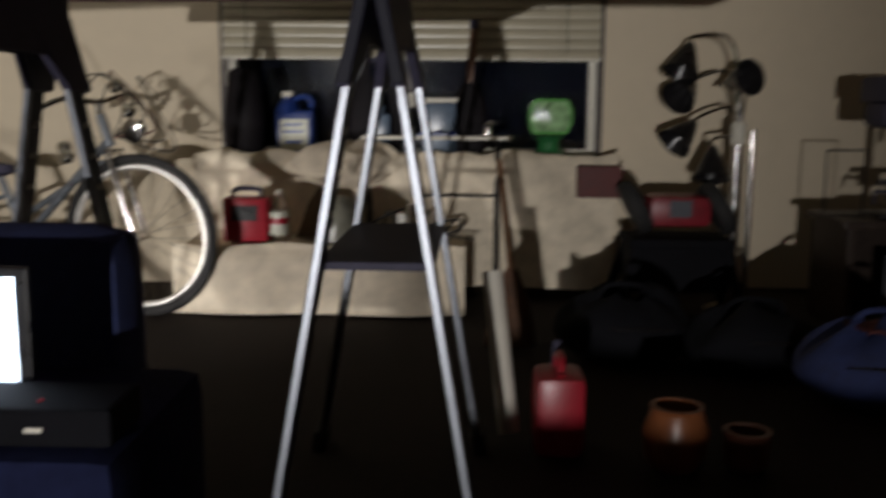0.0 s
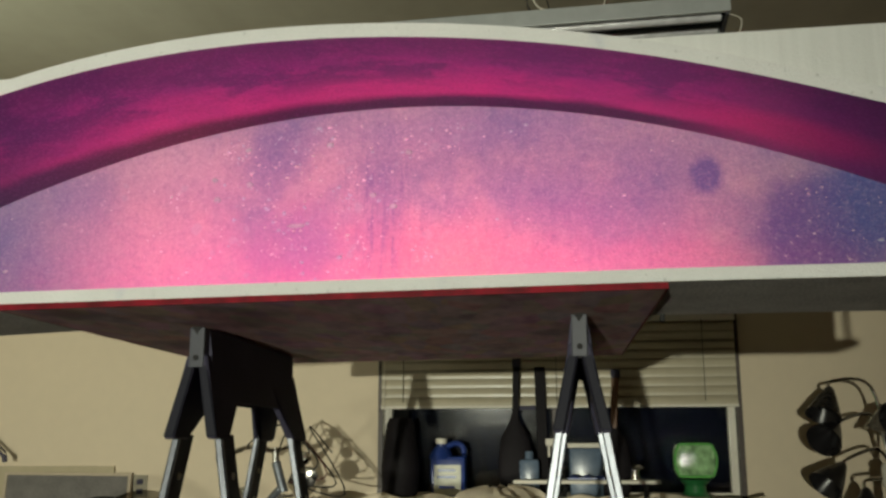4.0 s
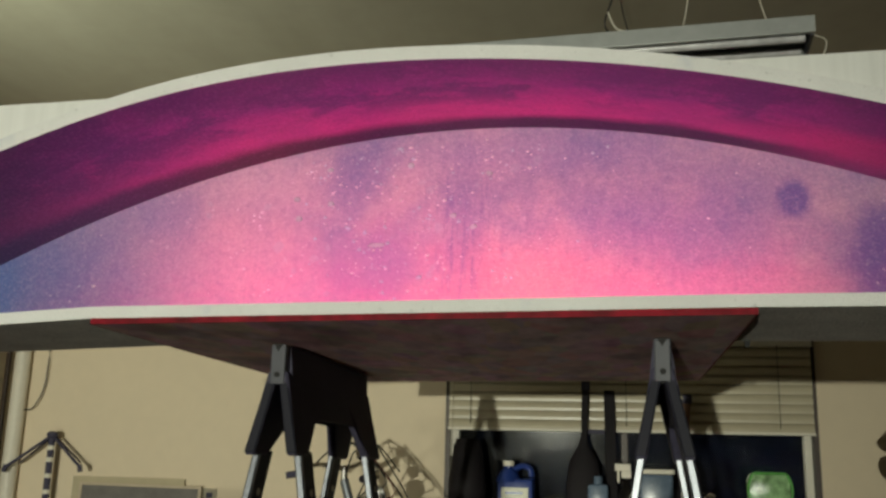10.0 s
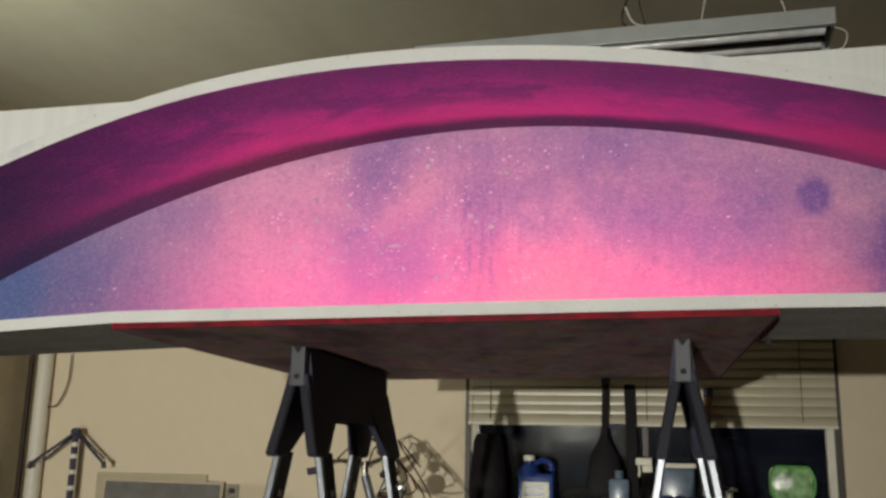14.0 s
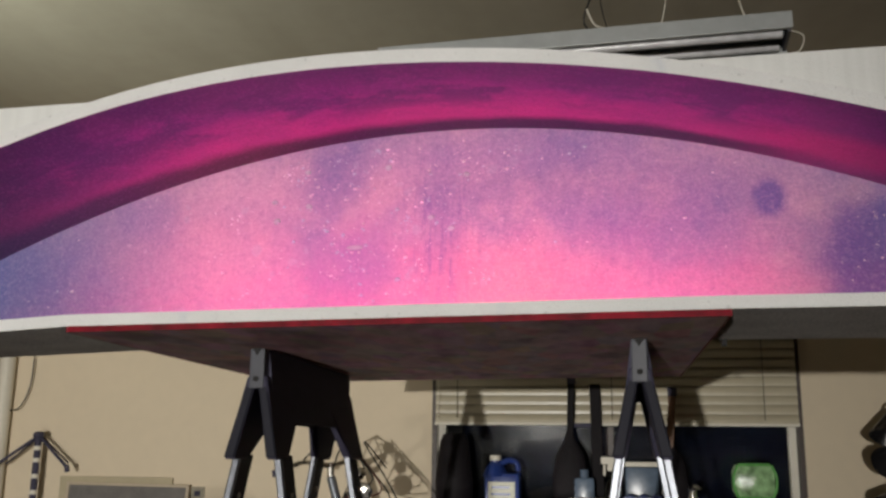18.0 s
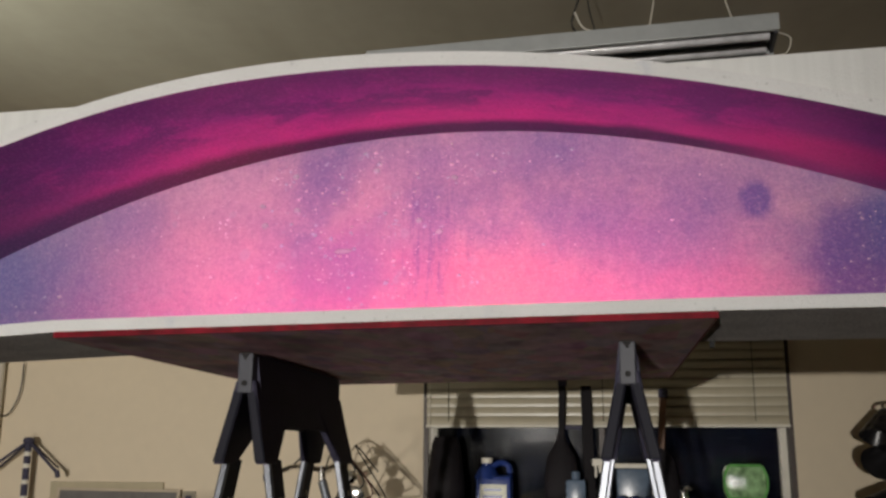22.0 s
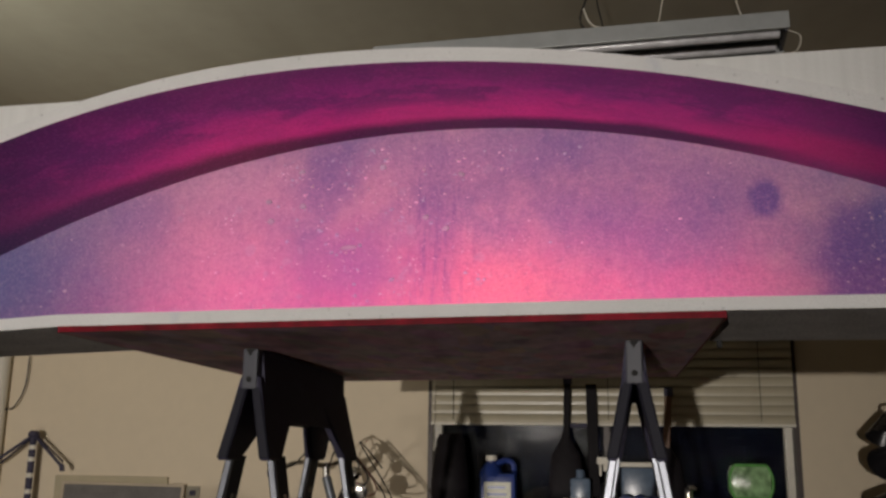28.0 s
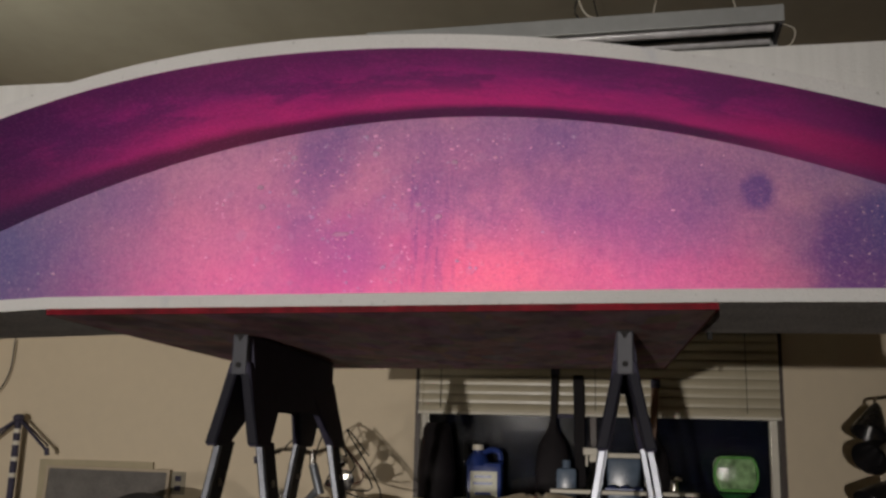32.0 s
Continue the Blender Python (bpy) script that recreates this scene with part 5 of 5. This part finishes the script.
solo("red_cloth", sheet(lambda u, v: Vector((1.70 + 0.25 * u, 1.12 + 0.16 * v, 0.24 + 0.02 * noise.noise((5 * u, 4 * v, 3)))), 14, 8,
     lambda u, v: Vector((1.70 + 0.25 * u, 1.12 + 0.16 * v, 0.248 + 0.02 * noise.noise((5 * u, 4 * v, 3))))), DKRED, "dark red cloth lying on a navy bag", "cloth", smooth_faces=True)
# Darker copy of the navy fabric, with the seat's shade in its colour.
NAVY_SHADED = plain("shaded_navy_fabric", (0.012, 0.015, 0.045), 0.9, vary=0.4, gloss=0.1)
ch = thing("navy_armchair", "low dark navy upholstered armchair before the sawhorse", "armchair", place=(-0.22, -0.08, 0))
part("seat", boxes((-0.12, 0.46, -0.27, 0.12, 0.16, 0.452), bevel=0.04), NAVY_SHADED, ch, "", True)
part("backrest", boxes((-0.12, 0.34, 0.10, 0.25, 0.16, 0.652), bevel=0.06), NAVY, ch, "", True)
part("arm", boxes((-0.17, -0.08, -0.27, 0.22, 0.16, 0.53), bevel=0.035), NAVY, ch, "", True)
for x in (-0.10, 0.42):
    for y in (-0.22, 0.08):
        part("leg", rods(((x, y, 0), (x, y, 0.18), 0.016, 0.024)), WOODD, ch)
s = thing("tablet", "lit tablet propped upright on the navy seat", "tablet", place=(-0.03, -0.20, 0.452))
part("case", boxes((-0.12, 0.115, 0.0, 0.010, 0.02, 0.185), bevel=0.004), BLACKGLOSS, s)
part("screen", boxes((-0.112, 0.098, -0.003, -0.0005, 0.034, 0.172)), SCREEN, s, "bright bluish white screen")
part("stand", boxes((-0.05, 0.05, -0.03, 0.06, 0, 0.02), bevel=0.004), BLACK, s)
s = thing("black_device", "flat black device with a red light, on the navy seat", "device", place=(0.14, -0.24, 0.452))
part("body", boxes((-0.12, 0.085, -0.08, 0.03, 0, 0.045), bevel=0.006), BLACKCLOTH, s)
part("indicator", rods(((-0.005, -0.05, 0.044), (-0.005, -0.05, 0.048), 0.003)), REDP, s, "small red light")
part("mark", boxes((-0.012, 0.008, -0.0815, -0.0795, 0.018, 0.024)), WHITE, s)

# ---- corner with stand and screen ----
st = thing("folding_stand", "black folding stand with white bands and drooping arms", "stand", place=(-2.52, 2.90, 0))
part("pole", rods(((0, 0, 0.02), (0, 0, 0.95), 0.017), sides=14), BLACK, st)
for z in (0.66, 0.74, 0.82, 0.88):
    part("band", rods(((0, 0, z), (0, 0, z + 0.022), 0.0182), sides=14), WHITE, st, "white tape band")
part("joint", lathe(bmesh.new(), ((0.02, 0.94), (0.028, 0.95), (0.028, 0.965), (0.015, 0.975)), sides=16), BLACK, st)
for x, z in ((-0.225, 0.79), (0.19, 0.80)):
    part("arm", rods(((0, 0, 0.955), (x, -0.03, z), 0.008), ((0, 0.02, 0.955), (x * 0.85, 0.03, z + 0.02), 0.005)), BLACK, st)
    part("tip", rods(((x, -0.03, z + 0.01), (x * 1.04, -0.03, z - 0.025), 0.012)), BLACK, st)
for a in range(3):
    part("leg", rods(((0, 0, 0.25), (0.22 * math.cos(2.1 * a), 0.07 * math.sin(2.1 * a), 0.01), 0.010)), BLACK, st)
sc = thing("window_screen", "grey mesh screen in a thin tan frame, leaning on the wall", "screen", place=(-2.035, 2.905, 0))
tilt = pose(0, 0, 0.012, -4, 0.5, 0)
for rows_, mt, nm in ((((-0.34, 0.33, 0, 0.012, 0.0, 0.03), (-0.34, 0.33, 0, 0.012, 0.698, 0.711), (-0.34, -0.325, 0, 0.012, 0.03, 0.698), (0.315, 0.33, 0, 0.012, 0.03, 0.698)), plain("tan_frame_paint", (0.50, 0.42, 0.31), 0.5, vary=0.15), "frame"), (((-0.325, 0.315, 0.004, 0.008, 0.03, 0.698),), MESHGREY, "mesh")):
    bm = bmesh.new()
    for r in rows_:
        box(bm, *r, m=tilt)
    part(nm, bm, mt, sc)
solo("tan_sheet", boxes((-2.42, -1.80, 2.972, 2.980, 0, 0.752)), plain("tan_sheet", (0.46, 0.40, 0.27), 0.7, vary=0.12, grain=14), "dull tan sheet standing behind the screen", "board")
ol = thing("outlet", "grey wall outlet plate", "outlet", place=(-1.665, Y1, 0.655))
part("plate", boxes((-0.036, 0.036, -0.008, 0, -0.055, 0.055), bevel=0.003), plain("tan_plate", (0.3, 0.27, 0.2), 0.5), ol)
for z in (-0.025, 0.022):
    part("socket", boxes((-0.016, 0.016, -0.011, -0.0085, z - 0.013, z + 0.013), bevel=0.002), BLACK, ol)
solo("wall_cable", tube(bmesh.new(), ((-2.64, 2.965, 1.75), (-2.635, 2.965, 1.35), (-2.645, 2.965, 1.2), (-2.69, 2.96, 1.10), (-2.735, 2.95, 1.085)), 0.0038, 8), CABLE, "thin dark cable hanging beside the pipe", "cable", smooth_faces=True)
solo("hanging_cord", tube(bmesh.new(), ((X0 + 0.012, 2.61, 0.25), (X0 + 0.012, 2.585, 0.6), (X0 + 0.012, 2.56, 0.75), (X0 + 0.012, 2.53, 0.95), (X0 + 0.012, 2.50, 1.15), (X0 + 0.012, 2.47, 1.45)), 0.0035, 6), WHITE, "thin pale cord hanging on the side wall", "cord")
bm = bmesh.new()
box(bm, X0 + 0.03, X0 + 0.05, 2.28, 2.60, 0, 0.775, m=None)
solo("grey_board", bm, plain("grey_card", (0.2, 0.19, 0.17), 0.8), "grey board standing against the side wall", "board")
bm = bmesh.new()
box(bm, X0 + 0.06, X0 + 0.08, 1.95, 2.30, 0, 0.765, m=None)
solo("dark_board", bm, plain("dark_card", (0.10, 0.092, 0.075), 0.8), "dark board standing against the side wall", "board")
solo("strip_cable", tube(bmesh.new(), ((-0.90, 0.08, 1.1085), (-0.98, 0.03, 1.1025), (-1.035, -0.005, 1.0985), (-1.053, -0.014, 1.065), (-1.02, -0.015, 0.973), (-0.948, -0.015, 0.923), (-0.907, -0.015, 0.836), (-0.867, -0.015, 0.795), (-0.809, -0.01, 0.745), (-0.75, 0.02, 0.55), (-0.76, 0.05, 0.2), (-0.80, 0.1, 0.005)), 0.0028, 8),
     CABLE, "dark cable running off the foam base to the floor", "cable", smooth_faces=True)
